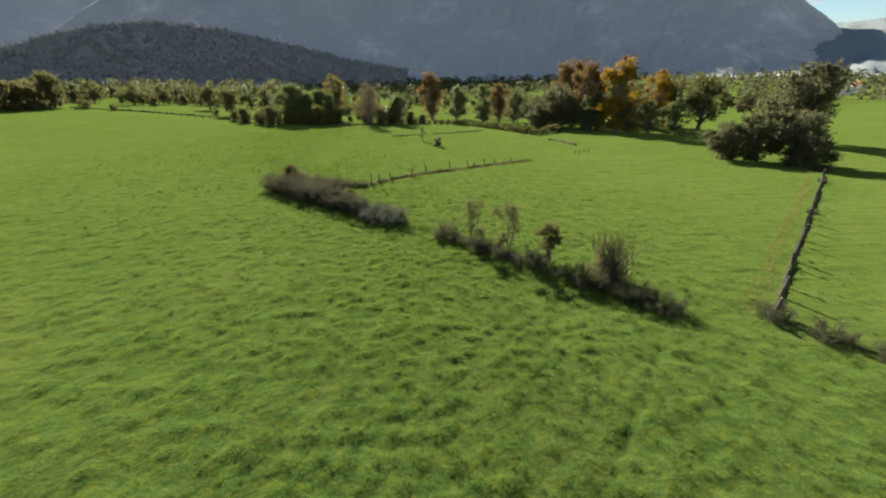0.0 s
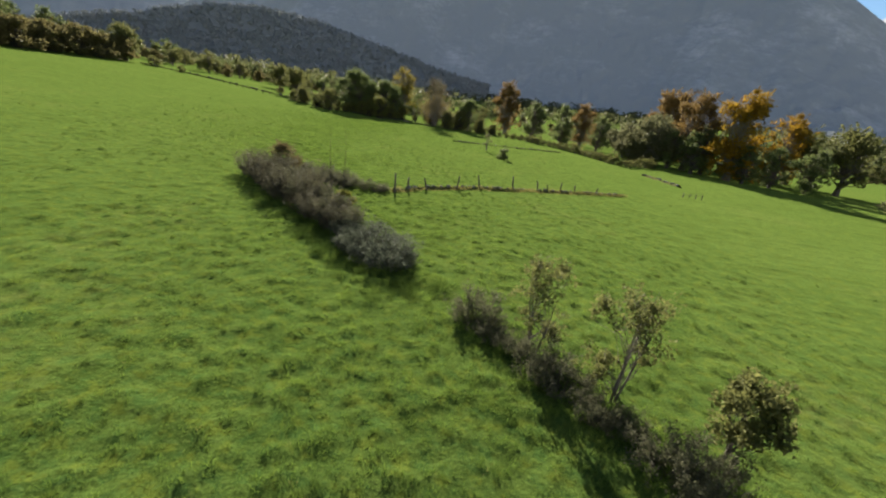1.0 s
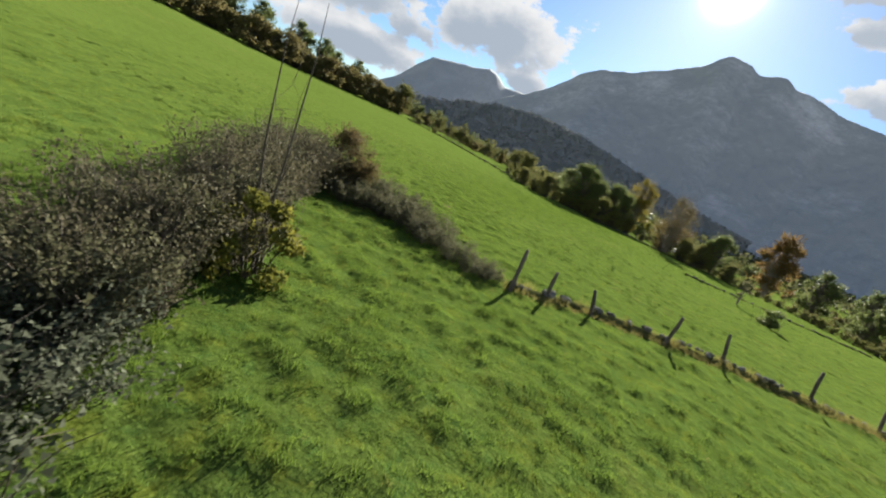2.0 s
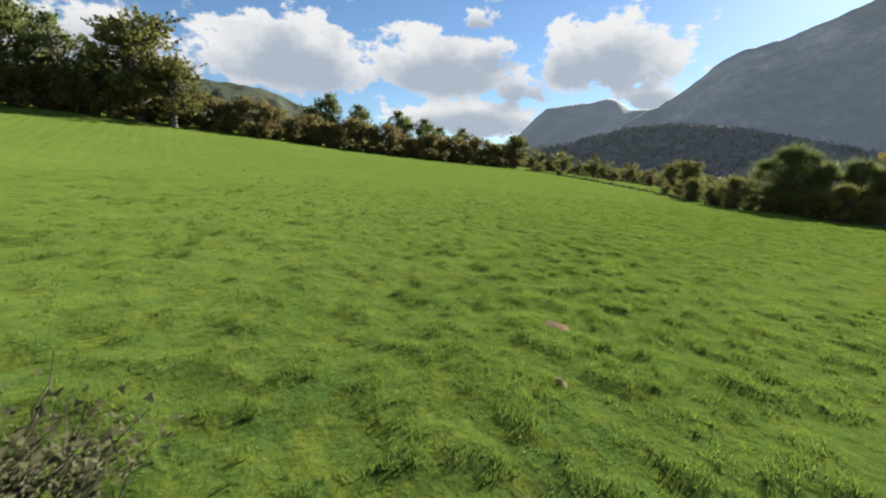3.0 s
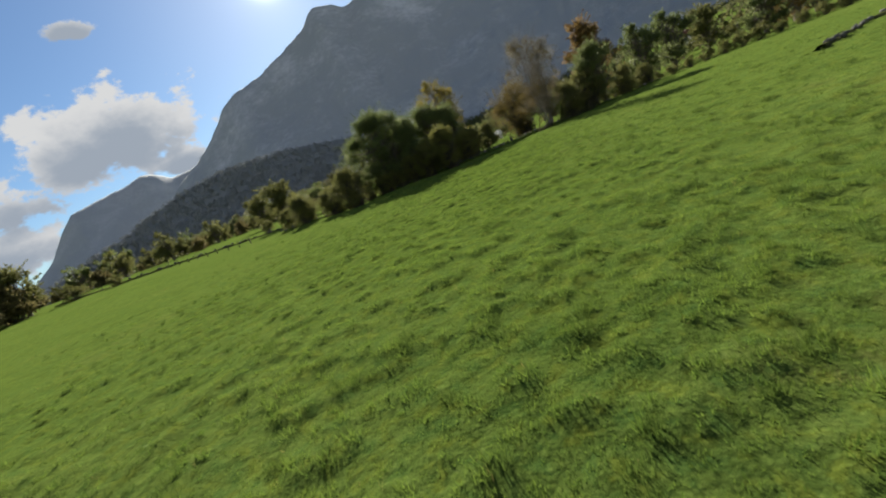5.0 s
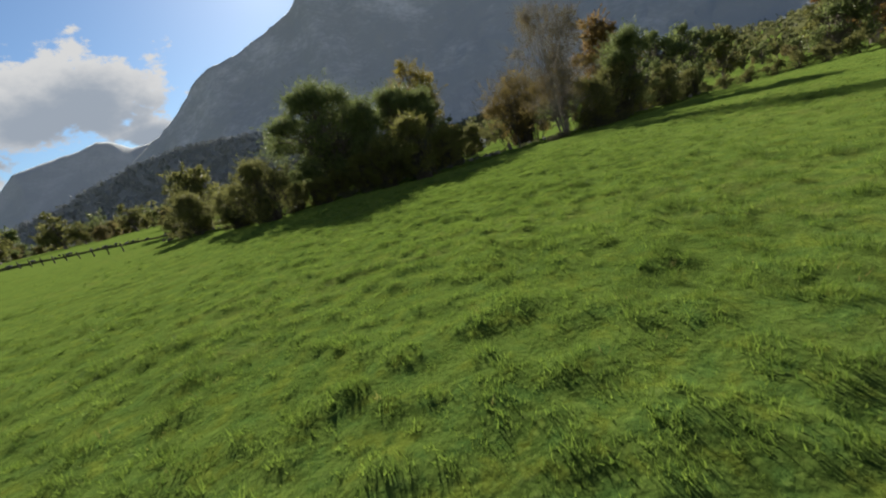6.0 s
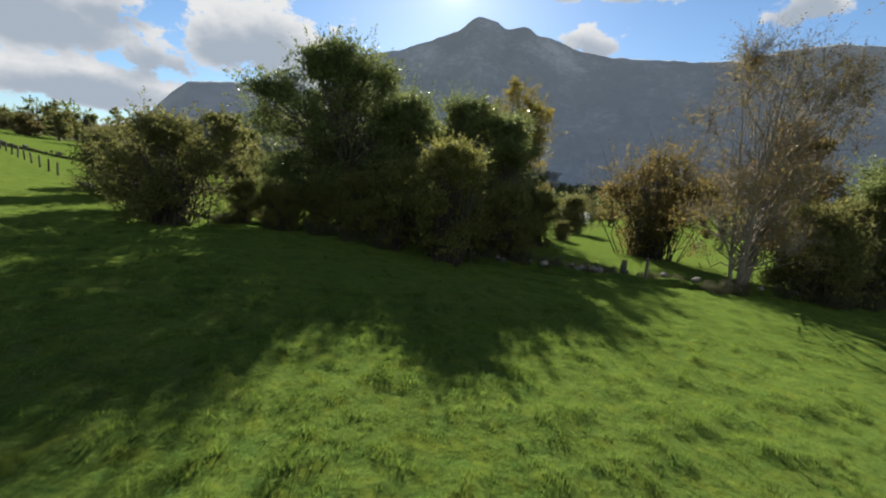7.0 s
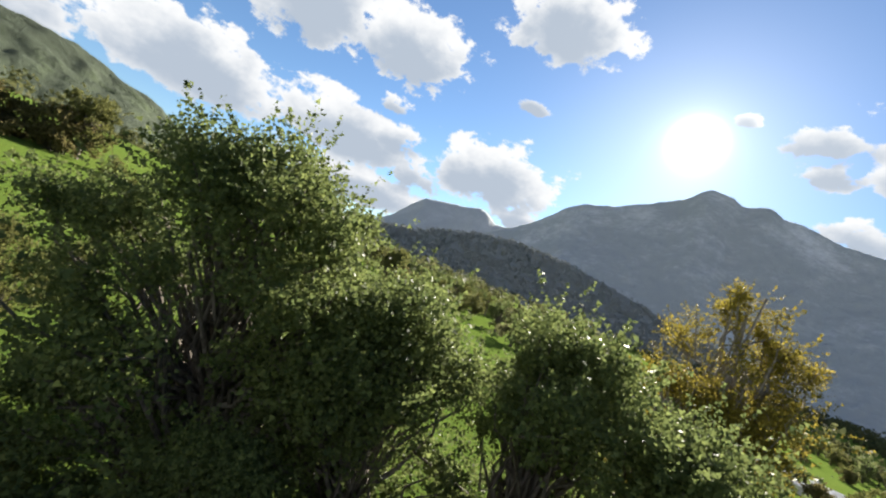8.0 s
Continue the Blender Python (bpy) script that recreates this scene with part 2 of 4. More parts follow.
WALLS = plain_material("plaster_wall", (0.55, 0.53, 0.5), (0.8, 0.78, 0.74), 1.0)
TILES = plain_material("clay_roof", (0.2, 0.08, 0.05), (0.38, 0.16, 0.1), 2.0)
METAL = plain_material("white_sheet_roof", (0.6, 0.6, 0.6), (0.8, 0.8, 0.8), 1.0, 0.5)


# ---- mesh helpers ----
def smooth_noise(x, y, seed=0):
    """Value noise on a plane for whole arrays, 0 to 1."""
    x, y = np.asarray(x, float), np.asarray(y, float)
    xi, yi = np.floor(x).astype(np.int64), np.floor(y).astype(np.int64)
    fx, fy = x - xi, y - yi
    fx, fy = fx * fx * (3 - 2 * fx), fy * fy * (3 - 2 * fy)

    def h(a, b):
        v = (a * 374761393 + b * 668265263 + seed * 974711) & 0x7FFFFFFF
        v = ((v ^ (v >> 13)) * 1274126177) & 0x7FFFFFFF
        return ((v ^ (v >> 16)) & 0xFFFF) / 65535.0

    low = h(xi, yi) * (1 - fx) + h(xi + 1, yi) * fx
    high = h(xi, yi + 1) * (1 - fx) + h(xi + 1, yi + 1) * fx
    return low * (1 - fy) + high * fy


def fbm(x, y, octaves=4, seed=0, gain=0.5):
    total, amp, norm = 0.0, 1.0, 0.0
    for k in range(octaves):
        total = total + amp * smooth_noise(np.asarray(x) * 2**k, np.asarray(y) * 2**k, seed + 17 * k)
        norm, amp = norm + amp, amp * gain
    return total / norm


def terrain(x, y):
    """The meadow's slope, levelling off into the valley."""
    x, y = np.asarray(x, float), np.asarray(y, float)
    dx, dy = x + 20, y - 80
    r = np.hypot(dx, dy) + 1e-6
    s = np.where(r > 120, 120 + 90 * np.tanh((r - 120) / 90), r) / r
    px, py = -20 + dx * s, 80 + dy * s
    z = 1.8291 - 0.03989 * px - 0.05396 * py - 0.0000416 * px * py + 0.0000591 * py * py + 0.0001971 * px * px
    rise = np.clip((-x - 55) / 60, 0, 1)
    z = z + (1.3 + 2.4 * np.exp(-(((y - 35) / 45) ** 2))) * rise * rise * (3 - 2 * rise)
    return z - 0.5 * np.logaddexp(0, (np.minimum(y, 260) - 146) / 12)


def ground_z(x, y):
    return float(terrain(x, y))


def mesh_from(name, verts, faces, mat, smooth=False):
    """A mesh from arrays of places and of faces with one count of corners."""
    verts, faces = np.asarray(verts, np.float32), np.asarray(faces, np.int32)
    me = bpy.data.meshes.new(name)
    k = faces.shape[1]
    me.vertices.add(len(verts))
    me.vertices.foreach_set("co", verts.ravel())
    me.loops.add(faces.size)
    me.loops.foreach_set("vertex_index", faces.ravel())
    me.polygons.add(len(faces))
    me.polygons.foreach_set("loop_start", np.arange(0, faces.size, k, dtype=np.int32))
    me.polygons.foreach_set("loop_total", np.full(len(faces), k, np.int32))
    if smooth:
        me.polygons.foreach_set("use_smooth", np.ones(len(faces), bool))
    me.materials.append(mat)
    me.update(calc_edges=True)
    return me


def part_np(name, verts, faces, mat, parent, label="", smooth=False):
    ob = new(name, mesh_from(name, verts, faces, mat, smooth))
    ob.parent = parent
    return tagged(ob, label)


def part(name, bm, mat, parent, label=""):
    me = bpy.data.meshes.new(name)
    bm.to_mesh(me)
    bm.free()
    me.materials.append(mat)
    ob = new(name, me)
    ob.parent = parent
    return tagged(ob, label)


def base(name, x, y, label, category, group="", turn=0.0, sink=0.0, size=1.0):
    ob = new(name)
    ob.empty_display_size = 0.2
    ob.matrix_basis = pose(x, y, ground_z(x, y) - sink, 0, 0, turn) @ Matrix.Scale(size, 4)
    return tagged(ob, label, category, group)


def tube(points, radii, sides=6):
    """A bent, tapered round bar."""
    points = np.asarray(points, float)
    n = len(points)
    ang = np.arange(sides) * 2 * np.pi / sides
    way = np.gradient(points, axis=0)
    way /= np.linalg.norm(way, axis=1, keepdims=True) + 1e-9
    ref = np.where(np.abs(way[:, 2:3]) < 0.9, [[0, 0, 1.0]], [[1.0, 0, 0]])
    u = np.cross(way, ref)
    u /= np.linalg.norm(u, axis=1, keepdims=True) + 1e-9
    v = np.cross(way, u)
    ring = np.cos(ang)[None, :, None] * u[:, None] + np.sin(ang)[None, :, None] * v[:, None]
    verts = (points[:, None] + np.asarray(radii, float)[:, None, None] * ring).reshape(-1, 3)
    i = np.arange(n - 1)[:, None] * sides
    j, k = np.arange(sides)[None], (np.arange(sides)[None] + 1) % sides
    faces = np.stack([i + j, i + k, i + sides + k, i + sides + j], -1).reshape(-1, 4)
    return verts, faces


def joined(pieces):
    verts, faces, at = [], [], 0
    for v, f in pieces:
        verts.append(v)
        faces.append(f + at)
        at += len(v)
    return np.concatenate(verts), np.concatenate(faces)


def branch(rng, start, end, r0, r1, wiggle=0.08, steps=5, sides=5):
    start, end = np.asarray(start, float), np.asarray(end, float)
    t = np.linspace(0, 1, steps)[:, None]
    far = np.linalg.norm(end - start)
    pts = start + (end - start) * t
    pts[1:-1] += rng.normal(0, wiggle * far, (steps - 2, 3))
    pts[:, 2] += np.sin(t[:, 0] * np.pi) * 0.06 * far
    return tube(pts, np.linspace(r0, r1, steps), sides)


def leaves(rng, places, size, spread=0.35, up=0.0, long=1.7, simple=False):
    """Small leaves with random turns: four-cornered and folded, or three-cornered where large and far."""
    n = len(places)
    a = rng.normal(size=(n, 3))
    a[:, 2] += up
    a /= np.linalg.norm(a, axis=1, keepdims=True)
    b = np.cross(a, rng.normal(size=(n, 3)))
    b /= np.linalg.norm(b, axis=1, keepdims=True) + 1e-9
    c = np.cross(a, b)
    s = size * (1 + spread * rng.normal(size=(n, 1))).clip(0.4, 2)
    w = s / long
    if simple or size >= 0.17:
        v = np.stack([places - b * s, places + b * s * 0.6 + c * w * 1.4, places + b * s * 0.6 - c * w * 1.4], 1).reshape(-1, 3)
        return v, np.arange(3 * n).reshape(-1, 3)
    v = np.stack([places - b * s, places + c * w + a * s * 0.15, places + b * s, places - c * w + a * s * 0.15], 1).reshape(-1, 3)
    return v, np.arange(4 * n).reshape(-1, 4)


def crown_blobs(rng, count, rx, low, high, lean=0.0, bushy=0.0, clump=1.0):
    """Centres and radii of the leaf masses of an uneven crown. bushy: 0 narrows towards the ground, 1 stays wide."""
    z = rng.random(count) ** (0.8 + 0.3 * bushy)
    a = rng.uniform(0, 2 * np.pi, count)
    round_ = np.sqrt(np.clip(1 - (2 * z - 1) ** 2, 0.05, 1))
    dome = np.sqrt(np.clip(1 - z**2.2, 0.06, 1))
    wide = rx * (round_ * (1 - bushy) + dome * bushy) * rng.uniform(0.7, 1.27, count)
    out = wide * rng.random(count) ** 0.42
    c = np.stack([np.cos(a) * out + lean * z, np.sin(a) * out, low + (high - low) * z], -1)
    if clump < 0.9:  # half of the masses gather round a few boughs, which makes the outline uneven
        half, boughs = count // 2, max(9, count // 16)
        own = half + rng.integers(0, boughs, half)
        d = rng.normal(size=(half, 3))
        d /= np.linalg.norm(d, axis=1, keepdims=True)
        c[:half] = c[own] * np.array([1.04, 1.04, 1.0]) + d * (rx * 0.34 * rng.random(half) ** 0.5)[:, None] * np.array([1, 1, 0.8])
        c[:, 2] = np.clip(c[:, 2], low * 0.8, high * 1.05)
    r = (0.17 + 0.31 * rng.random(count) ** 1.4) * rx * clump
    return c, r


def fill(rng, centres, radii, count, flat=0.8, ragged=0.0):
    pick = rng.integers(0, len(centres), count)
    d = rng.normal(size=(count, 3))
    d /= np.linalg.norm(d, axis=1, keepdims=True)
    r = (0.3 + 0.75 * rng.random((count, 1)) ** 0.6 + 0.4 * rng.random((count, 1)) ** 7) * radii[pick][:, None]
    spots = centres[pick] + d * r * np.array([1, 1, flat])
    if ragged:
        sprays = max(count // 60, 1)
        tip = rng.integers(0, count, sprays)
        way = spots[tip] - centres[pick][tip]
        way /= np.linalg.norm(way, axis=1, keepdims=True) + 1e-6
        way[:, 2] += 0.35
        own = rng.integers(0, sprays, int(count * 0.4))
        t = rng.random((len(own), 1))
        spots[: len(own)] = spots[tip][own] + way[own] * t * ragged * radii[pick][tip][own][:, None] * 2.0 + rng.normal(0, 0.07, (len(own), 3)) * (1.3 - t)
    return spots


def make_tree(name, seed, height, spread, leaf_mat, count, leaf, blobs=26, low=0.25, bark=None, stems=1, lean=0.0, trunk=0.035, twigs=0, bushy=0.35, simple=True, clump=1.0, ragged=0.0):
    """A tree at the origin: a tapered trunk with limbs, and a crown of leaf masses."""
    rng = np.random.default_rng(seed)
    root = new(name)
    root.empty_display_size = 0.2
    centres, radii = crown_blobs(rng, blobs, spread * 0.8, height * low + spread * 0.2, height - spread * 0.25 * clump, lean, bushy, clump)
    wood = []
    r0 = height * trunk
    for s in range(stems):
        off = rng.normal(0, 0.05 * (stems > 1), 2) * height
        top = np.array([off[0] * 3.4 + lean * 0.7, off[1] * 3.4, height * rng.uniform(0.78, 0.9)])
        foot = np.array([off[0] * 0.5, off[1] * 0.5, -0.3])
        t = np.linspace(0, 1, 7)[:, None]
        pts = foot + (top - foot) * t
        pts[1:, :2] += rng.normal(0, 0.012 * height, (6, 2)).cumsum(0) * 0.5
        rad = r0 / stems**0.5 * (1 - 0.88 * t[:, 0])
        rad[0] *= 1.5
        wood.append(tube(pts, rad, 8))
        for k in range(s, blobs, stems):
            f = np.clip(centres[k][2] / height * rng.uniform(0.45, 0.75), 0.12, 0.85)
            at = pts[int(f * 6)] * (1 - f * 6 % 1) + pts[min(int(f * 6) + 1, 6)] * (f * 6 % 1)
            wood.append(branch(rng, at, centres[k], r0 * 0.32 * (1 - f * 0.6) / stems**0.3, r0 * 0.05, 0.07, 5, 5))
            for _ in range(twigs):
                d = rng.normal(size=3)
                d[2] = abs(d[2]) * 1.2 + 0.2
                d *= radii[k] * 1.25 / np.linalg.norm(d)
                wood.append(branch(rng, centres[k] - d * 0.15, centres[k] + d, r0 * 0.045, r0 * 0.012, 0.08, 4, 3))
    part_np("trunk", *joined(wood), bark or BARK, root, smooth=True)
    if count:
        part_np("crown", *leaves(rng, fill(rng, centres, radii, count, ragged=ragged), leaf, simple=simple), leaf_mat, root)
    return root


def make_shrub(name, seed, height, spread, leaf_mat, count, leaf, blobs=14, stems=8, stem_mat=None, simple=True, clump=1.0, ragged=0.0):
    """A many-stemmed bush, leafy to the ground."""
    rng = np.random.default_rng(seed)
    root = new(name)
    root.empty_display_size = 0.2
    centres, radii = crown_blobs(rng, blobs, spread * 0.82, height * 0.1, height * (1 - 0.16 * clump), 0.0, 0.85, clump)
    radii = radii * 1.15
    wood = []
    for k in range(blobs):
        foot = np.array([*rng.normal(0, spread * 0.12, 2), -0.2])
        wood.append(branch(rng, foot, centres[k] + (0, 0, radii[k] * 0.7), 0.02 * height**0.5, 0.006, 0.06, 5, 4))
    for k in range(stems):
        foot = np.array([*rng.normal(0, spread * 0.2, 2), -0.2])
        d = np.array([*rng.normal(0, spread * 0.4, 2), height * rng.uniform(0.8, 1.12)])
        wood.append(branch(rng, foot, foot + d, 0.018 * height**0.5, 0.004, 0.05, 5, 3))
    part_np("wood", *joined(wood), stem_mat or TWIG, root, smooth=True)
    part_np("foliage", *leaves(rng, fill(rng, centres, radii, count, ragged=ragged), leaf, simple=simple), leaf_mat, root)
    return root


def make_thicket(name, seed, height, spread, leaf_mat, canes, per, leaf, inner=1500, stem_mat=None, droop=0.5, bare=0.25):
    """A tangle of arching canes with small leaves along them, open at the rim and dark inside."""
    rng = np.random.default_rng(seed)
    root = new(name)
    root.empty_display_size = 0.2
    wood, spots = [], []
    t = np.linspace(0, 1, 6)
    for k in range(canes):
        a, r = rng.uniform(0, 2 * np.pi), spread * 0.62 * rng.random() ** 0.6
        foot = np.array([np.cos(a) * r, np.sin(a) * r, -0.15])
        turn = a + rng.normal(0, 0.9)
        far = spread * rng.uniform(0.15, 0.55)
        top = height * rng.uniform(0.55, 1.12) * (1.0 - 0.3 * (r / spread) ** 2)
        bend = droop * rng.uniform(0.2, 1.0)
        pts = np.stack([foot[0] + np.cos(turn) * far * t**1.5, foot[1] + np.sin(turn) * far * t**1.5, foot[2] + top * (t * (1 + bend) - bend * t**3)], -1)
        pts[1:] += rng.normal(0, 0.03 * height, (5, 3))
        wood.append(tube(pts, np.linspace(0.011, 0.003, 6) * height**0.5, 3))
        q = bare + (1 - bare) * rng.random(per) ** 0.8
        at = np.stack([np.interp(q, t, pts[:, j]) for j in range(3)], -1)
        spots.append(at + rng.normal(0, 0.05 * height**0.5, (per, 3)) * (0.5 + q[:, None]))
    d = rng.normal(size=(inner, 3))
    d /= np.linalg.norm(d, axis=1, keepdims=True)
    d *= rng.random((inner, 1)) ** 0.4
    spots.append(np.array([0, 0, height * 0.32]) + d * np.array([spread * 0.66, spread * 0.66, height * 0.36]))
    part_np("wood", *joined(wood), stem_mat or TWIG, root, smooth=True)
    spots = np.concatenate(spots)
    clump = fbm((spots[:, 0] + 0.6 * spots[:, 2]) / 0.42 + 50, (spots[:, 1] - 0.8 * spots[:, 2]) / 0.42 + 50, 2, seed)
    spots = spots[(clump > 0.44) | (spots[:, 2] < height * 0.3)]
    part_np("foliage", *leaves(rng, spots, leaf, simple=True), leaf_mat, root)
    return root


def place(ob, x, y, label, category, group="", turn=0.0, size=1.0, sink=0.05, tall=1.0):
    ob.matrix_basis = pose(x, y, ground_z(x, y) - sink, 0, 0, turn) @ Matrix.Diagonal((size, size, size * tall, 1))
    return tagged(ob, label, category, group)


def another(ob, x, y, label, turn, size, sink=0.05, tall=1.0, group=""):
    m = pose(x, y, ground_z(x, y) - sink, 0, 0, turn) @ Matrix.Diagonal((size, size, size * tall, 1))
    inv = Matrix.Diagonal((1 / ob.scale[0], 1 / ob.scale[1], 1 / ob.scale[2], 1))
    return tagged(copy_thing(ob, m @ inv), label, "", group)


# ---- ground: one sheet to the horizon ----
def steps(lo, hi, fine, far):
    core = np.arange(lo, hi + 1e-6, fine)
    out, at, step = [], 0.0, fine
    while at < far:
        step *= 1.13
        at += step
        out.append(at)
    out = np.array(out)
    return np.concatenate([lo - out[::-1], core, hi + out])


def relief(x, y):
    """Tufts, hollows and gentle rolls of the grazed turf."""
    near = np.exp(-(np.maximum(np.hypot(x + 14, (y - 70) / 1.3) - 75, 0) / 60) ** 2)
    tufts = np.clip(fbm(x / 0.5, y / 0.5, 2, 3) - 0.45, 0, 0.25)
    lumps = fbm(x / 1.5, y / 1.5, 2, 13) - 0.5
    rolls = fbm(x / 9.0, y / 9.0, 3, 8) - 0.5
    # a faint trodden line from the end of the sapling hedge
    f = np.clip(((x - 6.9) * 3.0 + (y - 10.6) * 3.8) / (3.0**2 + 3.8**2), -0.6, 1)
    trod = np.exp(-(((x - 6.9 - 3.0 * f) ** 2 + (y - 10.6 - 3.8 * f) ** 2) / 0.03))
    return near * (-0.1 * trod + 0.37 * tufts - 0.03 + 0.07 * lumps + 0.2 * rolls)


def build_ground():
    xs, ys = steps(-44, 15, 0.21, 4300), steps(-1, 134, 0.21, 4300)
    gx, gy = np.meshgrid(xs, ys)
    z = terrain(gx, gy)
    z = z + relief(gx, gy)
    verts = np.stack([gx, gy, z], -1).reshape(-1, 3)
    i = np.arange(len(ys) - 1)[:, None] * len(xs) + np.arange(len(xs) - 1)[None]
    i = i.reshape(-1)
    faces = np.stack([i, i + 1, i + len(xs) + 1, i + len(xs)], -1)
    ob = new("ground", mesh_from("ground", verts, faces, MEADOW, True))
    tagged(ob, "sloping green pasture of tufted grass", "meadow", kind="structure")


build_ground()


# ---- mountains and hills ----
def ridge(name, profile, foot, crest, back, mat, label, seed, rough, turns=240, rows=46, eye=(-20, 80, 3), bumps=4.0):
    """A ridge round the valley: its crest follows a profile of azimuth and elevation, in degrees."""
    az = np.linspace(profile[0][0], profile[-1][0], turns)
    el = np.interp(az, [p[0] for p in profile], [p[1] for p in profile])
    el = np.convolve(np.pad(el, 1, mode="edge"), np.array([1, 2, 1]) / 4.0, mode="valid")
    s = np.linspace(0, 1.35, rows)
    a, q = np.meshgrid(np.radians(az), s)
    top = np.tan(np.radians(el))[None] * crest
    r = np.where(q <= 1, foot + (crest - foot) * q, crest + back * (q - 1) / 0.35)
    rise = np.where(q <= 1, 0.5 * q**1.5 + 0.5 * q**0.95, 1 - (np.clip(q - 1, 0, 1) / 0.35) ** 1.3)
    n = fbm(a * crest / 260.0, r / 260.0 + 9, 5, seed) - 0.5
    g = np.abs(fbm(a * crest / 150.0 + r / 900.0, r / 700.0, 4, seed + 5) - 0.5)
    keep = np.sin(np.clip(q, 0, 1) * np.pi) ** 0.7
    small = fbm(a * crest / 22.0, r / 22.0, 3, seed + 9) - 0.5
    z = -14 + (top + 14) * rise + rough * keep * (n * 1.3 - g * 0.7) + 2 * bumps * small * (q > 0.05)
    r = r + rough * 1.2 * n
    verts = np.stack([eye[0] - np.sin(a) * r, eye[1] + np.cos(a) * r, z + eye[2] * rise], -1).reshape(-1, 3)
    i = (np.arange(rows - 1)[:, None] * turns + np.arange(turns - 1)[None]).reshape(-1)
    faces = np.stack([i, i + 1, i + turns + 1, i + turns], -1)
    ob = new(name, mesh_from(name, verts, faces, mat, False))
    tagged(ob, label, "mountain", kind="structure")
    return verts.reshape(rows, turns, 3)


MAIN = [(-60, 0.2), (-54, 0.4), (-49, 1.2), (-46, 2.6), (-44.6, 3.8), (-41.5, 6.2), (-38, 8.8), (-35.5, 10.6), (-32.2, 12.4), (-29, 13.2), (-25, 13.9), (-22.7, 13.9), (-17.5, 13.3), (-13.5, 13.4), (-8, 13.9), (-3.5, 14.4),
        (-1, 14.8), (1, 15.7), (2.4, 16.2), (4, 16.6), (5.0, 17.4), (6.0, 17.5), (7.0, 17.2), (7.8, 17.1), (8.8, 17.9), (10.2, 18.2), (11.2, 18.4), (12.2, 17.9), (13.4, 16.8), (16, 15.8), (20, 14.5), (24, 13.6), (26, 12.7), (28, 10.9), (29.4, 9.9), (31.4, 8.5), (34, 7.2), (38, 4.5), (44, 2.0), (55, 0.3)]
LEFT = [(22, 4), (29, 7.5), (32.5, 8.0), (34.7, 8.0), (36.0, 9.0), (37.2, 9.4), (39, 8.9), (42, 8.6), (44.6, 8.2), (46.4, 6.6), (48.2, 4.6), (50, 3.4), (56, 1.9), (62, 1)]
SPUR = [(0, 0.4), (7, 1.8), (13, 3.4), (18, 4.8), (24, 6.0), (30.4, 6.5), (35.5, 6.0), (40.5, 4.6), (44, 3.7), (49, 2.7), (53, 1.2)]
WEST = [(50, 0.5), (58, 1.6), (63, 2.8), (68, 4.2), (72, 5.2), (75, 6.9), (80, 8.4), (84, 9.3), (90, 9.6), (102, 9.4), (120, 8.5), (145, 7), (170, 6), (185, 5.5)]
EAST = [(-190, 5.5), (-150, 6.5), (-115, 6), (-85, 4.5), (-66, 3.6), (-55, 3.4), (-49, 3.3), (-45, 3.0), (-41, 2.2), (-34, 0.6)]
ridge("mountain", MAIN, 760, 1420, 800, HAZED_ROCK, "steep grey limestone mountain with wooded foot, in shade", 4, 46, 420, 90, bumps=4.5)
ridge("mountain_far", LEFT, 2000, 2600, 900, HAZED_FARROCK, "distant flat-topped mountain with blue haze painted into its colour", 11, 70, 160, 40)
spur = ridge("wooded_spur", SPUR, 560, 720, 160, HAZED_SPURWOOD, "dark wooded spur below the mountain, paled with painted haze", 21, 22, 300, 50, bumps=2.5)
ridge("hill_west", WEST, 380, 800, 400, WOODS, "broad hillside of woods and pasture", 31, 30, 400, 60, bumps=6.0)
ridge("hill_east", EAST, 700, 1700, 700, HAZE_TINTED, "low distant wooded hills, haze painted into their colour", 41, 45, 300, 40, bumps=8.0)

# ---- trees by the far edge of the meadow ----
oak = place(make_tree("oak_tree", 2, 11.0, 6.3, OAK, 170000, 0.055, 260, 0.0, bushy=0.3, simple=True, clump=0.5, ragged=0.5), -38.5, 136.8, "dense dark green oak on the field edge", "tree", turn=40)
yellow = place(make_tree("poplar_tree", 3, 15.6, 4.9, YELLOW, 60000, 0.06, 190, 0.05, PALE_BARK, bushy=0.3, twigs=2, clump=0.6, ragged=0.6), -29.8, 157, "tall poplar turning yellow behind the oak", "tree")
ever = place(make_tree("holm_oak_tree", 5, 9.8, 4.4, OAK, 72000, 0.056, 150, 0.0, bushy=0.35, clump=0.55, ragged=0.5), -31.8, 142.2, "dark evergreen tree growing beside the oak", "tree")
another(ever, -28.5, 142.4, "dark evergreen tree growing beside the oak", 130, 0.9)
another(ever, -34.8, 139.2, "dark evergreen tree growing between the oak and the others", 130, 0.92)
another(ever, -34.6, 135.4, "dark evergreen shrub growing under the oak", 20, 0.55)
hazel = place(make_shrub("hazel_bush", 6, 5.5, 2.6, COPSE, 50000, 0.042, 130, 26, clump=0.55, ragged=0.6), -29.9, 130.8, "yellowing hazel bush before the oak", "bush")
for x, y, s, r in ((-32.9, 132.0, 0.82, 150), (-35.4, 132.6, 0.66, 40), (-37.8, 133.0, 0.5, 260), (-40.2, 132.0, 0.42, 330), (-27.6, 133.6, 0.72, 80), (-26.9, 136.6, 0.42, 10), (-26.3, 142.4, 0.74, 200), (-41.6, 131.5, 0.44, 100), (-38.9, 131.4, 0.45, 190)):
    another(hazel, x, y, "low yellowing hazel bush before the oak", r, s, group="hazel bushes")
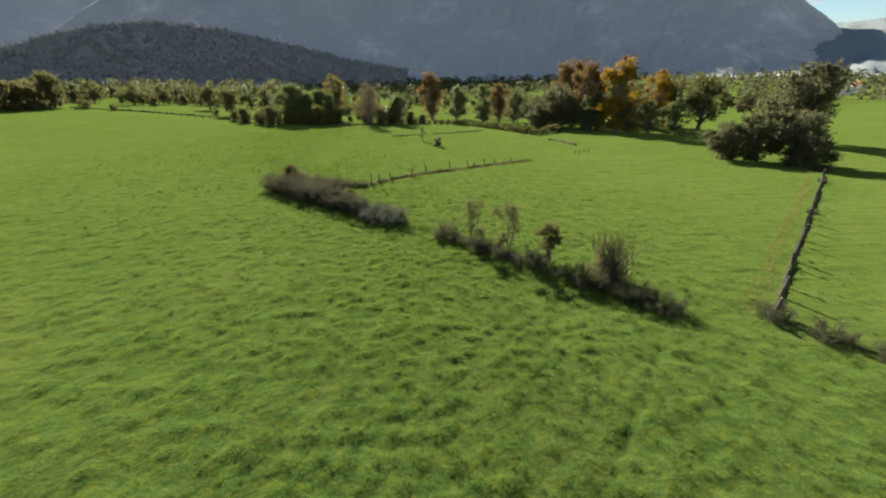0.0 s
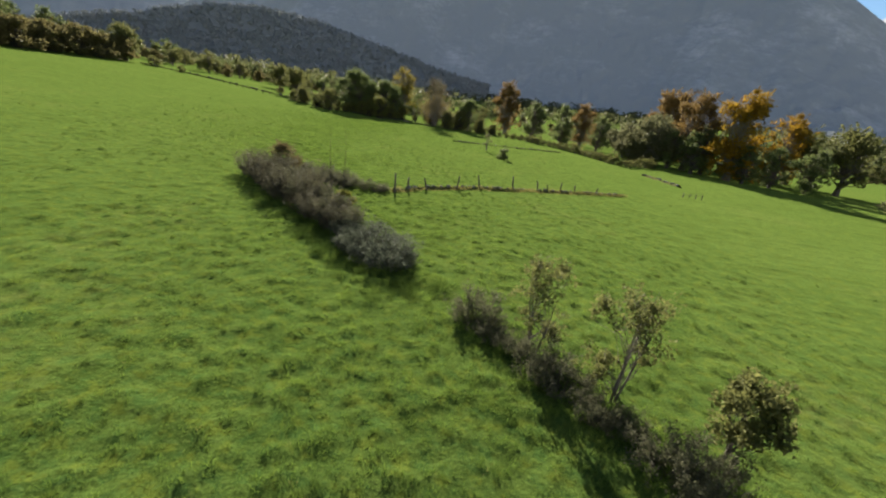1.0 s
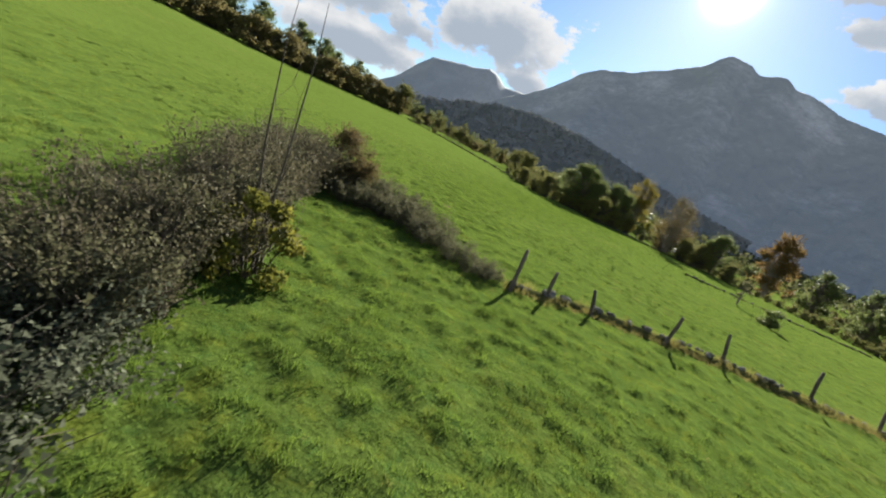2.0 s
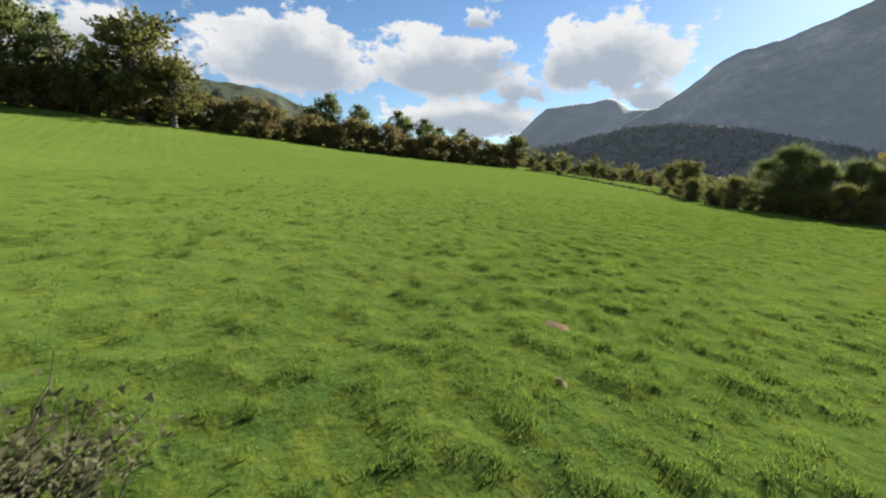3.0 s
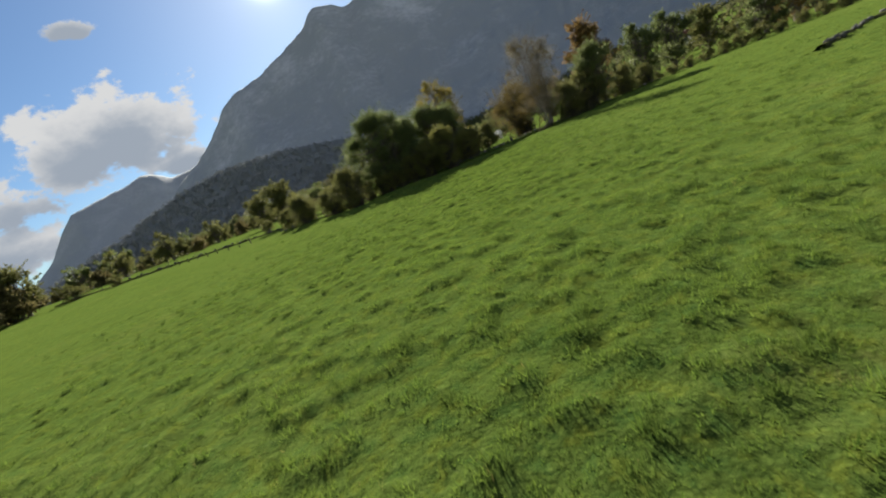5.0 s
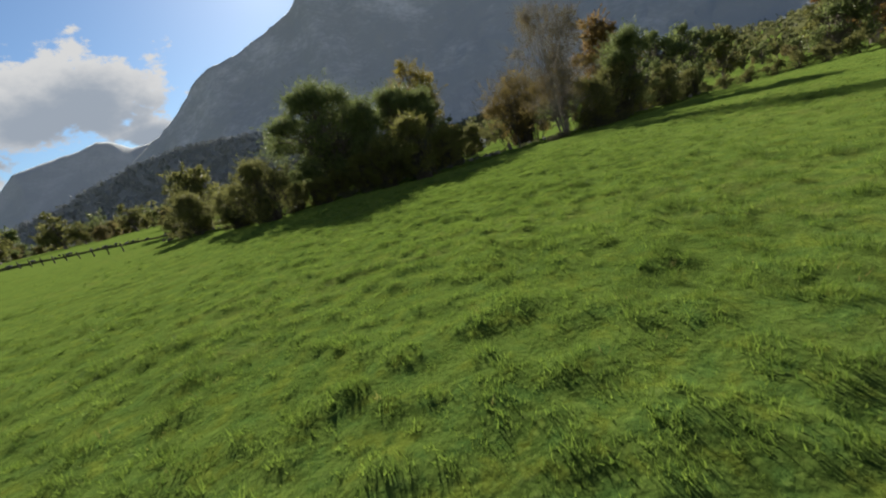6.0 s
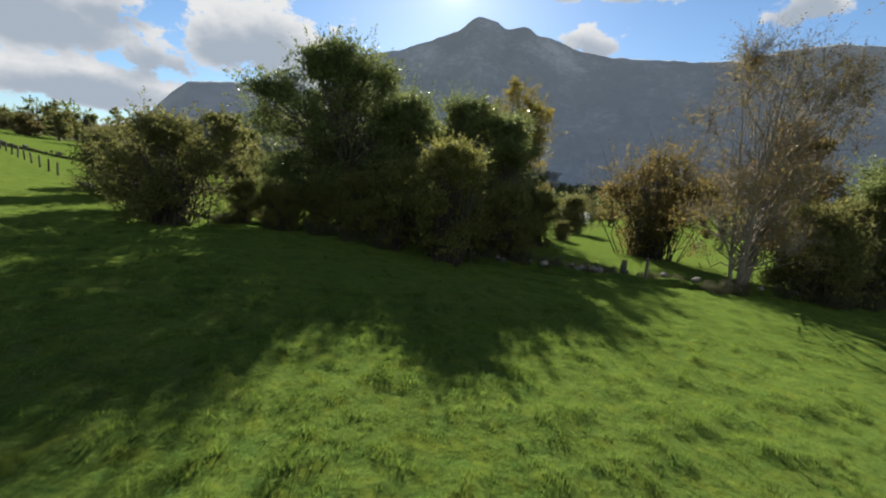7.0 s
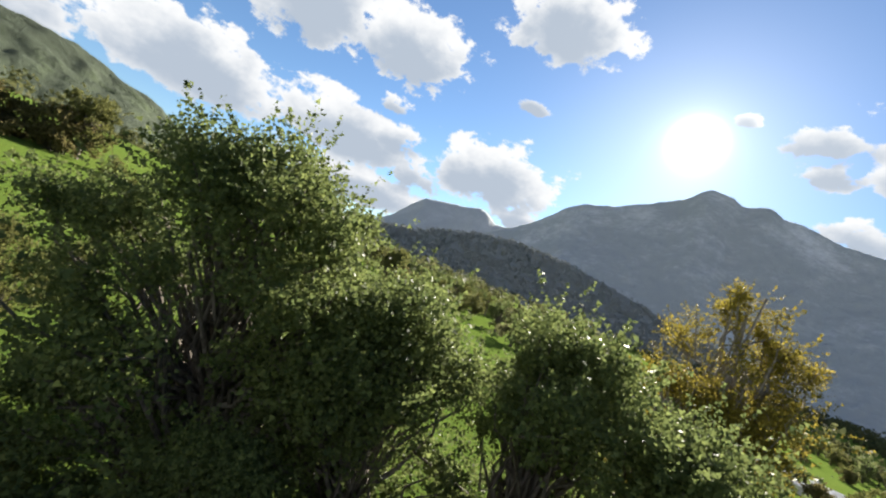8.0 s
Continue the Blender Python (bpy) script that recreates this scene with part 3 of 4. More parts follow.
thorn = place(make_shrub("hawthorn_bush", 7, 5.2, 3.3, OLIVE, 40000, 0.045, 140, 30, clump=0.55, ragged=0.6), -43.2, 128.3, "rounded olive green bush at the field edge", "bush")
another(thorn, -46.6, 129.8, "olive bush beside the rounded bush", 120, 0.72)
another(thorn, -39.8, 133.0, "low shaded bush before the oak", 20, 0.5)
another(thorn, -36.0, 134.4, "low shaded bush before the oak", 250, 0.6)
another(thorn, -52.0, 132.8, "brownish bush beside the rounded bush", 220, 0.84)
another(thorn, -56.0, 136.0, "low olive bush beside the rounded bush", 160, 0.6)
another(thorn, -45.5, 140.5, "olive bush behind the oak", 300, 0.72)
ash = place(make_tree("ash_tree", 8, 12.6, 5.6, ASHEN, 30000, 0.034, 150, 0.04, PALE_BARK, 6, trunk=0.019, twigs=12, clump=0.75, ragged=0.5), -15.7, 136.2, "almost leafless many-stemmed ash with brown leaves", "tree")
willow = place(make_shrub("willow_bush", 9, 9.2, 4.4, ASHEN, 40000, 0.06, 120, 90, clump=0.7, ragged=0.6), -17.6, 147.5, "golden brown willow bush behind the ash", "bush")
another(thorn, -31.6, 134.6, "shaded bush under the evergreen trees", 160, 0.85)
another(thorn, -29.2, 136.4, "shaded bush under the evergreen trees", 60, 0.66)
another(thorn, -12.2, 137.0, "dark bush growing beside the bare ash", 200, 0.95)
another(thorn, -9.0, 139.2, "dark bush growing beside the bare ash", 90, 1.1)
another(ever, -6.6, 140.0, "dark evergreen tree behind the bare ash", 70, 0.88)
another(thorn, -3.4, 141.0, "dark bush along the field edge", 30, 0.8)
another(thorn, 0.4, 143.0, "low dark bush along the field edge", 80, 0.6)
another(thorn, -22.8, 170, "olive bush in the gap beyond the wall", 10, 1.2, tall=0.8)
another(thorn, -24.2, 152, "low olive scrub in the gap beyond the wall", 110, 0.36)
field_oak = place(make_tree("field_tree", 12, 10.5, 5.0, OLIVE, 12000, 0.15, 120, 0.08, bushy=0.4, clump=0.65, ragged=0.5), -112, 142, "dark green tree standing alone by the hedge", "tree", turn=70)
far_oak = place(make_tree("field_tree", 42, 10.5, 5.4, OLIVE, 5000, 0.23, 60, 0.04, bushy=0.5, clump=0.7, ragged=0.4), -60, 214, "olive green tree of the valley woods", "tree")
far_dark = place(make_tree("alder_tree", 43, 13, 5.8, OAK, 5000, 0.25, 60, 0.0, bushy=0.5, clump=0.7, ragged=0.4), -40, 217, "dark green tree of the valley woods", "tree")
far_grey = place(make_tree("willow_tree", 44, 10, 5.2, GREY, 5000, 0.22, 60, 0.0, bushy=0.5, clump=0.7, ragged=0.4), -75, 220, "grey-green tree of the valley woods", "tree")
far_thin = place(make_tree("thin_poplar_tree", 45, 10, 3.0, HAZEL, 1400, 0.2, 18, 0.1, PALE_BARK, 2), 63, 46, "thin yellowish tree on the lower pasture", "tree", "pasture trees")
far_bush = place(make_shrub("field_bush", 46, 4.4, 3.6, OLIVE, 5000, 0.12, 50, clump=0.65, ragged=0.6), -98, 147, "olive brown bush on the bank of the pasture", "bush", "bank bushes", size=0.45)
far_bush_2 = place(make_shrub("field_bush", 47, 5.6, 4.6, DRAB, 4000, 0.22, 50, clump=0.7, ragged=0.5), -30, 224, "brown bush of the valley woods", "bush")
another(field_oak, -66, 158, "yellow-green tree standing on the bank of a pasture", 120, 0.88)
another(field_oak, -86, 186, "olive green tree standing alone on a pasture", 10, 0.9)
another(field_oak, -118, 143, "small dark green tree by the hedge", 200, 0.7)

# ---- autumn trees across the valley floor ----
gold = place(make_tree("poplar_tree", 14, 19.4, 6.4, GOLD, 24000, 0.16, 170, 0.0, PALE_BARK, bushy=0.7, clump=0.65, ragged=0.5), 52, 113.5, "tall poplar with bright golden leaves", "tree")
rust = place(make_tree("poplar_tree", 15, 20.0, 6.6, RUST, 24000, 0.16, 170, 0.0, PALE_BARK, bushy=0.7, clump=0.65, ragged=0.5), 57, 158, "tall poplar with rust brown leaves", "tree")
another(rust, 4.8, 176, "poplar with orange brown leaves in the valley", 50, 0.86)
another(rust, 47, 124, "tall poplar with rust brown leaves", 190, 0.86)
another(rust, 50, 150, "tall poplar with rust brown leaves", 80, 0.95)
another(rust, 84, 219, "tall poplar with rust brown leaves", 300, 1.05)
another(rust, 27, 150, "small poplar with rust brown leaves", 20, 0.62)
another(gold, 66, 121, "small poplar with golden leaves", 90, 0.84)
dark = place(make_tree("alder_tree", 16, 13, 5.4, OAK, 12000, 0.17, 120, 0.0, bushy=0.5, clump=0.7, ragged=0.4), 14.5, 178, "dark green alder beside the orange poplar", "tree")
another(dark, 27, 190, "dark green alder in the valley", 20, 1.1)
for x, y, s, r in ((43, 123, 0.7, 10), (46, 117, 0.72, 60), (54, 111, 0.62, 95), (49, 119, 0.8, 20), (59, 110, 0.66, 130), (64, 107, 0.7, 200), (62, 126, 0.9, 140), (21, 148, 0.66, 270), (33, 154, 0.8, 340), (72, 205, 0.9, 300)):
    another(dark, x, y, "dark green alder in the tree line", r, s, group="tree line")
for x, y, s, r in ((44, 206, 1.25, 40), (64, 200, 1.1, 260), (75, 114, 1.35, 20), (72, 126, 1.3, 140)):
    another(field_oak, x, y, "olive green tree in the tree line", r, s, group="tree line")
grey = place(make_tree("willow_tree", 17, 9.8, 5.0, GREY, 24000, 0.13, 120, 0.0, PALE_BARK, bushy=0.7, clump=0.75, ragged=0.4), 52.5, 64.5, "grey-green willow at the corner of the meadow", "tree", size=0.85)
another(grey, 48.5, 66, "grey-green willow at the corner of the meadow", 100, 0.66)
another(grey, 56, 61, "tall grey-green willow at the corner of the meadow", 160, 0.86)
another(grey, 55, 56.5, "low grey-green willow by the wall", 200, 0.5)
another(grey, 76, 84, "tall feathery grey-green tree beyond the willows", 20, 1.35, tall=1.25)
for x, y, s, r in ((36, 128, 0.85, 60), (40, 126, 1.15, 200), (42, 133, 1.35, 300), (36, 136, 1.0, 120)):
    another(grey, x, y, "large grey-green willow before the poplars", r, s, group="grove willows")
for x, y, s, r in ((72, 50, 0.85, 110), (83, 60, 0.8, 200), (92, 50, 0.9, 300), (80, 42, 0.8, 60), (95, 72, 1.0, 150)):
    another(far_thin, x, y, "thin yellowish tree on the lower pasture", r, s * 0.95, group="pasture trees")
row = np.array([(-12, 140), (-4, 143.5), (4, 144), (11, 141), (17, 133), (21, 126), (25, 116), (28.5, 107), (31, 110), (38, 117)], float)
run = np.concatenate([[0], np.hypot(*np.diff(row, axis=0).T).cumsum()])
for k in range(36):
    s = run[-1] * k / 35
    another(far_bush, float(np.interp(s, run, row[:, 0])), float(np.interp(s, run, row[:, 1])), "low dark bush of the hedge below the meadow", k * 83, 0.3 + 0.2 * (k * 29 % 7) / 7, group="lower hedge")

# ---- hedge on the west side ----
scrub = place(make_shrub("scrub", 18, 5.6, 4.4, DRAB, 8000, 0.15, 60, clump=0.65, ragged=0.5), -106, 8, "olive brown scrub of the tall hedge", "bush", "hedge bushes", size=1.15)
for k, y in enumerate(np.arange(12, 140, 4.4)):
    another(scrub, -106 - 0.05 * (y - 20) + (k * 37 % 5 - 2) * 0.6, float(y), "olive brown scrub of the tall hedge", k * 77, 0.95 + (k * 53 % 7) * 0.07, group="hedge bushes")
for x, y, s, r in ((-108, 18, 1.55, 0), (-107, 27, 1.45, 80), (-110, 35, 1.25, 160), (-106, 40, 0.9, 30), (-118, 84, 1.0, 300), (-117, 91, 0.9, 20), (-119, 104, 0.95, 70), (-116, 110, 0.85, 10), (-118, 126, 0.8, 120), (-120, 119, 0.75, 200)):
    another(dark, x, y, "dark green tree standing over the hedge", r, s, group="hedge trees")
another(field_oak, -105, 46, "feathery pale green tree over the hedge", 10, 1.75)
another(field_oak, -101, 51, "olive green tree leaning out of the hedge", 90, 1.2)
for x, y, s, r in ((-106, 146, 0.7, 320), (-60, 154, 0.85, 30), (-54, 152, 0.8, 100), (-72, 159, 0.5, 150), (-60, 146, 0.5, 220)):
    another(far_bush, x, y, "olive brown bush on the bank of the pasture", r, s, group="bank bushes")

# ---- hedges in the meadow ----
spray = place(make_thicket("bramble_bush", 20, 1.35, 1.7, SILVER, 130, 95, 0.03, 3000), -2.8, 33.1, "silvery grey-green bramble thicket in the meadow", "bush", "bramble hedge")
for x, y, s, r in ((-3.7, 34.4, 1.0, 80), (-4.5, 33.8, 0.8, 200), (-5.0, 35.5, 0.9, 310), (-2.3, 33.5, 0.55, 140)):
    another(spray, x, y, "silvery grey-green bramble thicket in the meadow", r, s, group="bramble hedge")
bramble = place(make_thicket("thorn_hedge", 21, 2.0, 1.9, BRAMBLE, 180, 85, 0.028, 5000, bare=0.22), -6.5, 36.6, "grey-brown twiggy thorn thicket in the meadow", "bush", "thorn thickets", size=0.82)
for x, y, s, r, k in ((-8.0, 38.0, 1.0, 70, 0.85), (-9.2, 39.8, 0.75, 190, 1.35), (-10.9, 40.6, 1.05, 260, 0.95), (-12.6, 42.2, 0.95, 20, 0.8), (-13.6, 43.3, 1.0, 120, 1.08), (-14.8, 44.4, 0.85, 300, 1.0), (-16.0, 45.6, 1.0, 220, 0.95)):
    another(bramble, x, y, "grey-brown twiggy thorn thicket in the meadow", r, s, tall=k, group="thorn thickets")
green = place(make_thicket("elder_bush", 29, 1.9, 1.3, MOSSY, 110, 75, 0.033, 2500, droop=0.7), -8.5, 39.3, "leafy grey-green elder among the thorns", "bush", "elder bushes", size=0.9)
for x, y, s, r in ((-10.2, 40.0, 0.8, 50), (-11.7, 41.5, 0.95, 130), (-14.4, 43.9, 0.9, 220), (-5.7, 36.4, 0.75, 300), (-14.3, 45.1, 0.85, 10), (-7.1, 37.2, 0.85, 100)):
    another(green, x, y, "leafy grey-green elder among the thorns", r, s, group="elder bushes")
place(make_shrub("brown_thorn_bush", 31, 2.8, 1.45, AUTUMN, 22000, 0.028, 80, 14, clump=0.7, ragged=0.5), -14.4, 46.6, "tall thorn bush with red-brown autumn leaves", "bush")
place(make_shrub("dogwood_bush", 22, 1.9, 1.0, HAZEL, 3000, 0.05, 14, 12), -7.1, 38.9, "yellow-green leafy bush among the thorns", "bush")
low_bramble = place(make_thicket("bramble_bush", 24, 1.15, 1.25, MOSSY, 75, 80, 0.027, 1200), -7.2, 47.4, "low brown-green bramble bush by the fence", "bush", "fence brambles", size=0.7)
for x, y, s, r in ((-6.9, 47.9, 0.5, 20), (-10.2, 48.2, 0.95, 70), (-11.5, 48.5, 1.05, 250), (-12.8, 48.3, 1.15, 190), (-13.9, 47.8, 1.2, 330), (-8.3, 47.4, 0.8, 40), (-9.5, 47.3, 0.85, 300), (-10.6, 47.3, 0.88, 110), (-11.6, 47.3, 0.9, 10), (-12.0, 47.1, 0.9, 210), (-12.4, 46.6, 0.85, 150), (-13.2, 46.0, 0.9, 60)):
    another(low_bramble, x, y, "low brown-green bramble bush by the fence", r, s, group="fence brambles")
for k in range(1, 17):
    f = k / 16
    another(low_bramble, 0.7 + 11.1 * f, 29.9 - 12.1 * f + 0.3 * math.sin(k * 3.0), "low dark bramble of the sapling hedge", k * 97, 0.78 + 0.2 * math.sin(k * 1.7), tall=1.05 + 0.25 * math.sin(k * 2.3), group="sapling hedge")
sapling = place(make_tree("sapling", 23, 3.4, 1.3, OLIVE, 4200, 0.035, 40, 0.2, BARK, 3, twigs=5, trunk=0.02, clump=0.7, ragged=0.6), 3.4, 28.0, "thin half-bare sapling in the hedge", "tree", "hedge saplings")
another(sapling, 5.5, 26.1, "thin leaning sapling with few leaves", 140, 1.08, group="hedge saplings")
place(make_tree("round_tree", 24, 2.9, 1.0, OLIVE, 6000, 0.045, 40, 0.3, clump=0.8, ragged=0.4, trunk=0.02), 7.7, 24.3, "small round green tree in the hedge", "tree")
place(make_shrub("bare_bush", 25, 3.0, 1.5, DRAB, 5000, 0.028, 60, 90, clump=0.7, ragged=0.6), 10.6, 21.4, "bare twiggy light brown bush in the hedge", "bush")
dead = place(make_tree("dead_sapling", 26, 5.6, 0.45, OLIVE, 0, 0.05, 2, 0.55, TWIG, 1, trunk=0.007), -7.9, 39.4, "dead leafless stem rising from the brambles", "tree")
another(dead, -7.2, 39.2, "dead leafless stem rising from the brambles", 130, 1.0)
place(make_shrub("juniper_bush", 27, 2.0, 1.3, OAK, 3500, 0.07, 14, 4), 3.2, 84.9, "dark cone-shaped bush in the lower meadow", "bush")
place(make_tree("thin_tree", 28, 3.2, 0.9, GREY, 700, 0.06, 14, 0.3, PALE_BARK, 2, twigs=4), 0.2, 94.2, "small bare tree beside the dark bush", "tree")


# ---- fences and walls ----
def post_mesh(seed, height, thick):
    """A split post with an uneven top."""
    rng = np.random.default_rng(seed)
    t = np.linspace(0, 1, 5)
    pts = np.stack([rng.normal(0, 0.01, 5), rng.normal(0, 0.01, 5), -0.3 + t * (height + 0.3)], -1)
    v, f = tube(pts, thick * np.array([1.0, 1.08, 0.95, 1.0, 0.8]), 7)
    v = np.concatenate([v, [pts[-1] + (0.01, 0.0, 0.03)]])
    n = len(v) - 1
    cap = [[n - 7 + k, n - 7 + (k + 1) % 7, n, n] for k in range(7)]
    return v, np.concatenate([f, cap])


def fence_post(x, y, height, lean, turn, thick=0.075, group="fence posts", label="leaning weathered wooden fence post"):
    v, f = post_mesh(int(x * 13 + y * 7) % 991, height, thick)
    tri = np.concatenate([f[:-7][:, [0, 1, 2]], f[:-7][:, [0, 2, 3]], f[-7:][:, [0, 1, 2]]])
    ob = new("fence_post", mesh_from("fence_post", v, tri, POST))
    ob.matrix_basis = pose(x, y, ground_z(x, y) - 0.05, lean, 0, turn)
    return tagged(ob, label, "post", group)


fence_post(-6.0, 48.0, 1.55, 8, 200, 0.075, label="thick leaning wooden corner post")
for x, y, h, lean, turn in ((-5.3, 49.6, 1.0, 6, 30), (-3.9, 51.0, 0.9, 16, 250), (-1.5, 53.6, 1.15, 5, 100), (0.5, 55.8, 1.2, 11, 260), (3.8, 58.1, 1.3, 7, 240),
                            (6.5, 60.2, 1.0, 9, 280), (7.6, 60.7, 0.7, 12, 250), (9.0, 61.7, 1.0, 4, 90), (10.8, 63.0, 0.8, 8, 200), (13.6, 64.8, 0.7, 6, 20)):
    fence_post(x, y, h * 1.15, lean, turn)
for k in range(9):
    fence_post(-86 + 2.7 * k, 146.5 - 1.1 * k, 1.1, 4, k * 70, group="pasture fence posts", label="grey wooden post of the pasture fence")
fence_post(-20.6, 133.9, 1.25, 3, 0, 0.08, "field edge posts", "grey wooden post beside the low wall")
fence_post(-21.6, 134.3, 0.95, 5, 120, 0.16, "field edge posts", "dark mossy stump beside the low wall")


def stone_shape(seed):
    """A rounded, uneven field stone of about one unit."""
    rng = np.random.default_rng(seed)
    bm = bmesh.new()
    bmesh.ops.create_icosphere(bm, subdivisions=1, radius=0.5)
    for v in bm.verts:
        v.co *= 1 + rng.normal(0, 0.13)
        v.co.z *= 0.75
    me = bpy.data.meshes.new("stone")
    bm.to_mesh(me)
    bm.free()
    me.materials.append(STONE)
    return me


SHAPES = [stone_shape(60 + k) for k in range(5)]


def field_wall(name, line, count, height, size, label, seed, mound, mat):
    """A tumbled dry-stone wall on a low bank along a line, each stone a piece of its own."""
    rng = np.random.default_rng(seed)
    line = np.array(line, float)
    seg = np.hypot(*np.diff(line, axis=0).T)
    at = np.concatenate([[0], seg.cumsum()])
    root = new(name)
    tagged(root, label, "wall")
    n = max(int(at[-1] / 0.8), 6)
    d = np.linspace(0, at[-1], n)
    cx, cy = np.interp(d, at, line[:, 0]), np.interp(d, at, line[:, 1])
    tx, ty = np.gradient(cx), np.gradient(cy)
    k = np.hypot(tx, ty)
    nx, ny = -ty / k, tx / k
    off = np.array([-1.0, -0.62, -0.3, 0.0, 0.3, 0.62, 1.0])
    up = np.array([-0.12, 0.45, 0.85, 1.0, 0.85, 0.45, -0.12])
    wide = mound[0] * (0.8 + 0.5 * smooth_noise(d / 2.0, d * 0, seed))
    tall = mound[1] * (0.6 + 0.8 * smooth_noise(d / 1.3, d * 0 + 3, seed))
    px, py = cx[:, None] + nx[:, None] * off * wide[:, None], cy[:, None] + ny[:, None] * off * wide[:, None]
    pz = terrain(px, py) + up * tall[:, None]
    v = np.stack([px, py, pz], -1).reshape(-1, 3)
    i = (np.arange(n - 1)[:, None] * 7 + np.arange(6)[None]).reshape(-1)
    part_np("bank", v, np.stack([i, i + 1, i + 8, i + 7], -1), mat, root, smooth=True)
    for _ in range(count):
        s = rng.uniform(0, at[-1])
        x, y = np.interp(s, at, line[:, 0]) + rng.normal(0, mound[0] * 0.28), np.interp(s, at, line[:, 1]) + rng.normal(0, mound[0] * 0.28)
        ob = new("stone", SHAPES[int(rng.integers(0, 5))])
        ob.parent = root
        sz = size * rng.uniform(0.6, 1.5)
        z = ground_z(x, y) + mound[1] * 0.75 + rng.uniform(0, max(height - mound[1], 0.05))
        ob.matrix_basis = Matrix.LocRotScale((x, y, z), Euler(rng.uniform(-0.5, 0.5, 3) + np.array([0, 0, rng.uniform(0, 6)])), (sz, sz, sz))
    return root


field_wall("fence_bank", [(-6.1, 48.2), (-4.2, 51.5), (0.5, 55.8), (9.0, 61.7), (17.1, 66.9)], 110, 0.3, 0.24, "low overgrown stone bank under the fence", 3, (0.34, 0.18), ROUGH)
field_wall("boundary_bank", [(20.2, 10.9), (18.8, 12.8), (18.2, 13.8), (16.6, 16.5), (19.8, 19.7), (25.2, 25.0), (34.9, 34.4), (51.7, 50.9)], 90, 0.2, 0.15, "low overgrown stony bank under the boundary fence", 4, (0.24, 0.13), ROUGH)
field_wall("edge_wall", [(-57, 134), (-46, 130.5), (-39, 132.5), (-30, 132), (-25, 132.6), (-21, 134), (-15.5, 135.6), (-8, 138.5), (2, 143)], 110, 0.5, 0.3, "low mossy dry-stone wall under the trees", 5, (0.55, 0.3), MEADOW)
field_wall("pasture_bank", [(-110, 145), (-95, 149), (-78, 150), (-62, 147), (-48, 144)], 60, 0.6, 0.4, "dark overgrown bank below the upper pasture", 8, (0.5, 0.32), ROUGH)
field_wall("low_bank", [(-6.6, 102.1), (4.9, 109.8), (16.9, 118.6)], 40, 0.25, 0.3, "low grassy bank across the lower meadow", 6, (0.5, 0.2), ROUGH)
field_wall("ruined_bank", [(31.5, 86.3), (30.1, 92.0), (28.8, 95.7)], 40, 0.35, 0.35, "ruined stone bank in the lower meadow", 7, (0.5, 0.3), ROUGH)
for k in range(19):
    f = (k + 0.25 * math.sin(k * 2.7)) / 18
    fence_post(16.7 + 34.2 * f, 16.6 + 33.6 * f, 1.15 + 0.16 * math.sin(k * 1.9), 4 + 3 * math.sin(k * 3.1), k * 80, 0.085, "boundary fence posts", "grey wooden post of the boundary fence")
for x, y, s, r in ((16.6, 16.5, 0.8, 0), (17.6, 14.5, 0.85, 90), (18.8, 12.8, 0.8, 200), (54.2, 54.2, 1.3, 30), (54.3, 59.1, 1.4, 140), (34.9, 34.4, 0.5, 60), (48.0, 47.3, 0.55, 100)):
    another(low_bramble, x, y, "dark bramble growing over the boundary bank", r, s, group="wall brambles")
for x, y, s, r in ((-28.6, 132.2, 0.7, 130), (-26.8, 132.8, 0.8, 60), (-25.2, 133.0, 0.75, 10), (-23.6, 133.4, 0.6, 200), (-22.4, 134.2, 0.6, 290), (-20.2, 134.9, 0.5, 50), (-16.2, 135.0, 0.7, 150), (-10.2, 136.6, 0.9, 80), (-35.2, 131.8, 0.8, 20), (-39.4, 131.4, 0.8, 280), (-19.2, 134.8, 0.55, 110), (-17.4, 134.2, 0.6, 250), (-14, 136, 0.7, 310), (-12, 135.2, 0.75, 20), (-33.5, 131.5, 0.7, 60), (-37, 131.6, 0.8, 170), (-42, 130.6, 0.6, 210)):
    another(low_bramble, x, y, "grey bramble growing on the field wall", r, s, group="edge brambles")


def hay_rack(x, y, turn):
    """A small broken rail fence."""
    root = base("rail_fence", x, y, "broken low wooden rail fence in the meadow", "fence", turn=turn)
    for k in range(4):
        v, f = post_mesh(80 + k, 0.75 - 0.08 * (k % 2), 0.05)
        tri = np.concatenate([f[:-7][:, [0, 1, 2]], f[:-7][:, [0, 2, 3]], f[-7:][:, [0, 1, 2]]])
        part_np("post", v + np.array([k * 0.9 - 1.4, 0, 0]), tri, POST, root)
    for z in (0.42,):
        v, f = tube([(-1.5, 0.06, z), (0, 0.05, z + 0.03), (1.5, 0.06, z - 0.02)], [0.02] * 3, 6)
        part_np("rail", v, f, POST, root)


hay_rack(28.6, 74.7, 10)


def soil_patch(x, y, size, seed):
    rng = np.random.default_rng(seed)
    n = 22
    a = np.arange(n) * 2 * np.pi / n
    r = size * (1 + 0.15 * rng.normal(size=n)).clip(0.6, 1.4)
    px, py = x + np.cos(a) * r * 1.4, y + np.sin(a) * r
    v = [(x, y, ground_z(x, y) + float(relief(x, y)) + 0.07)] + [(p, q, ground_z(p, q) + float(relief(p, q)) - 0.01) for p, q in zip(px, py)]
    f = [[0, 1 + k, 1 + (k + 1) % n] for k in range(n)]
    ob = new("soil_patch", mesh_from("soil_patch", v, f, SOIL, True))
    tagged(ob, "bare brown molehill in the grass", "molehill")


soil_patch(-15.7, 56.1, 0.24, 1)
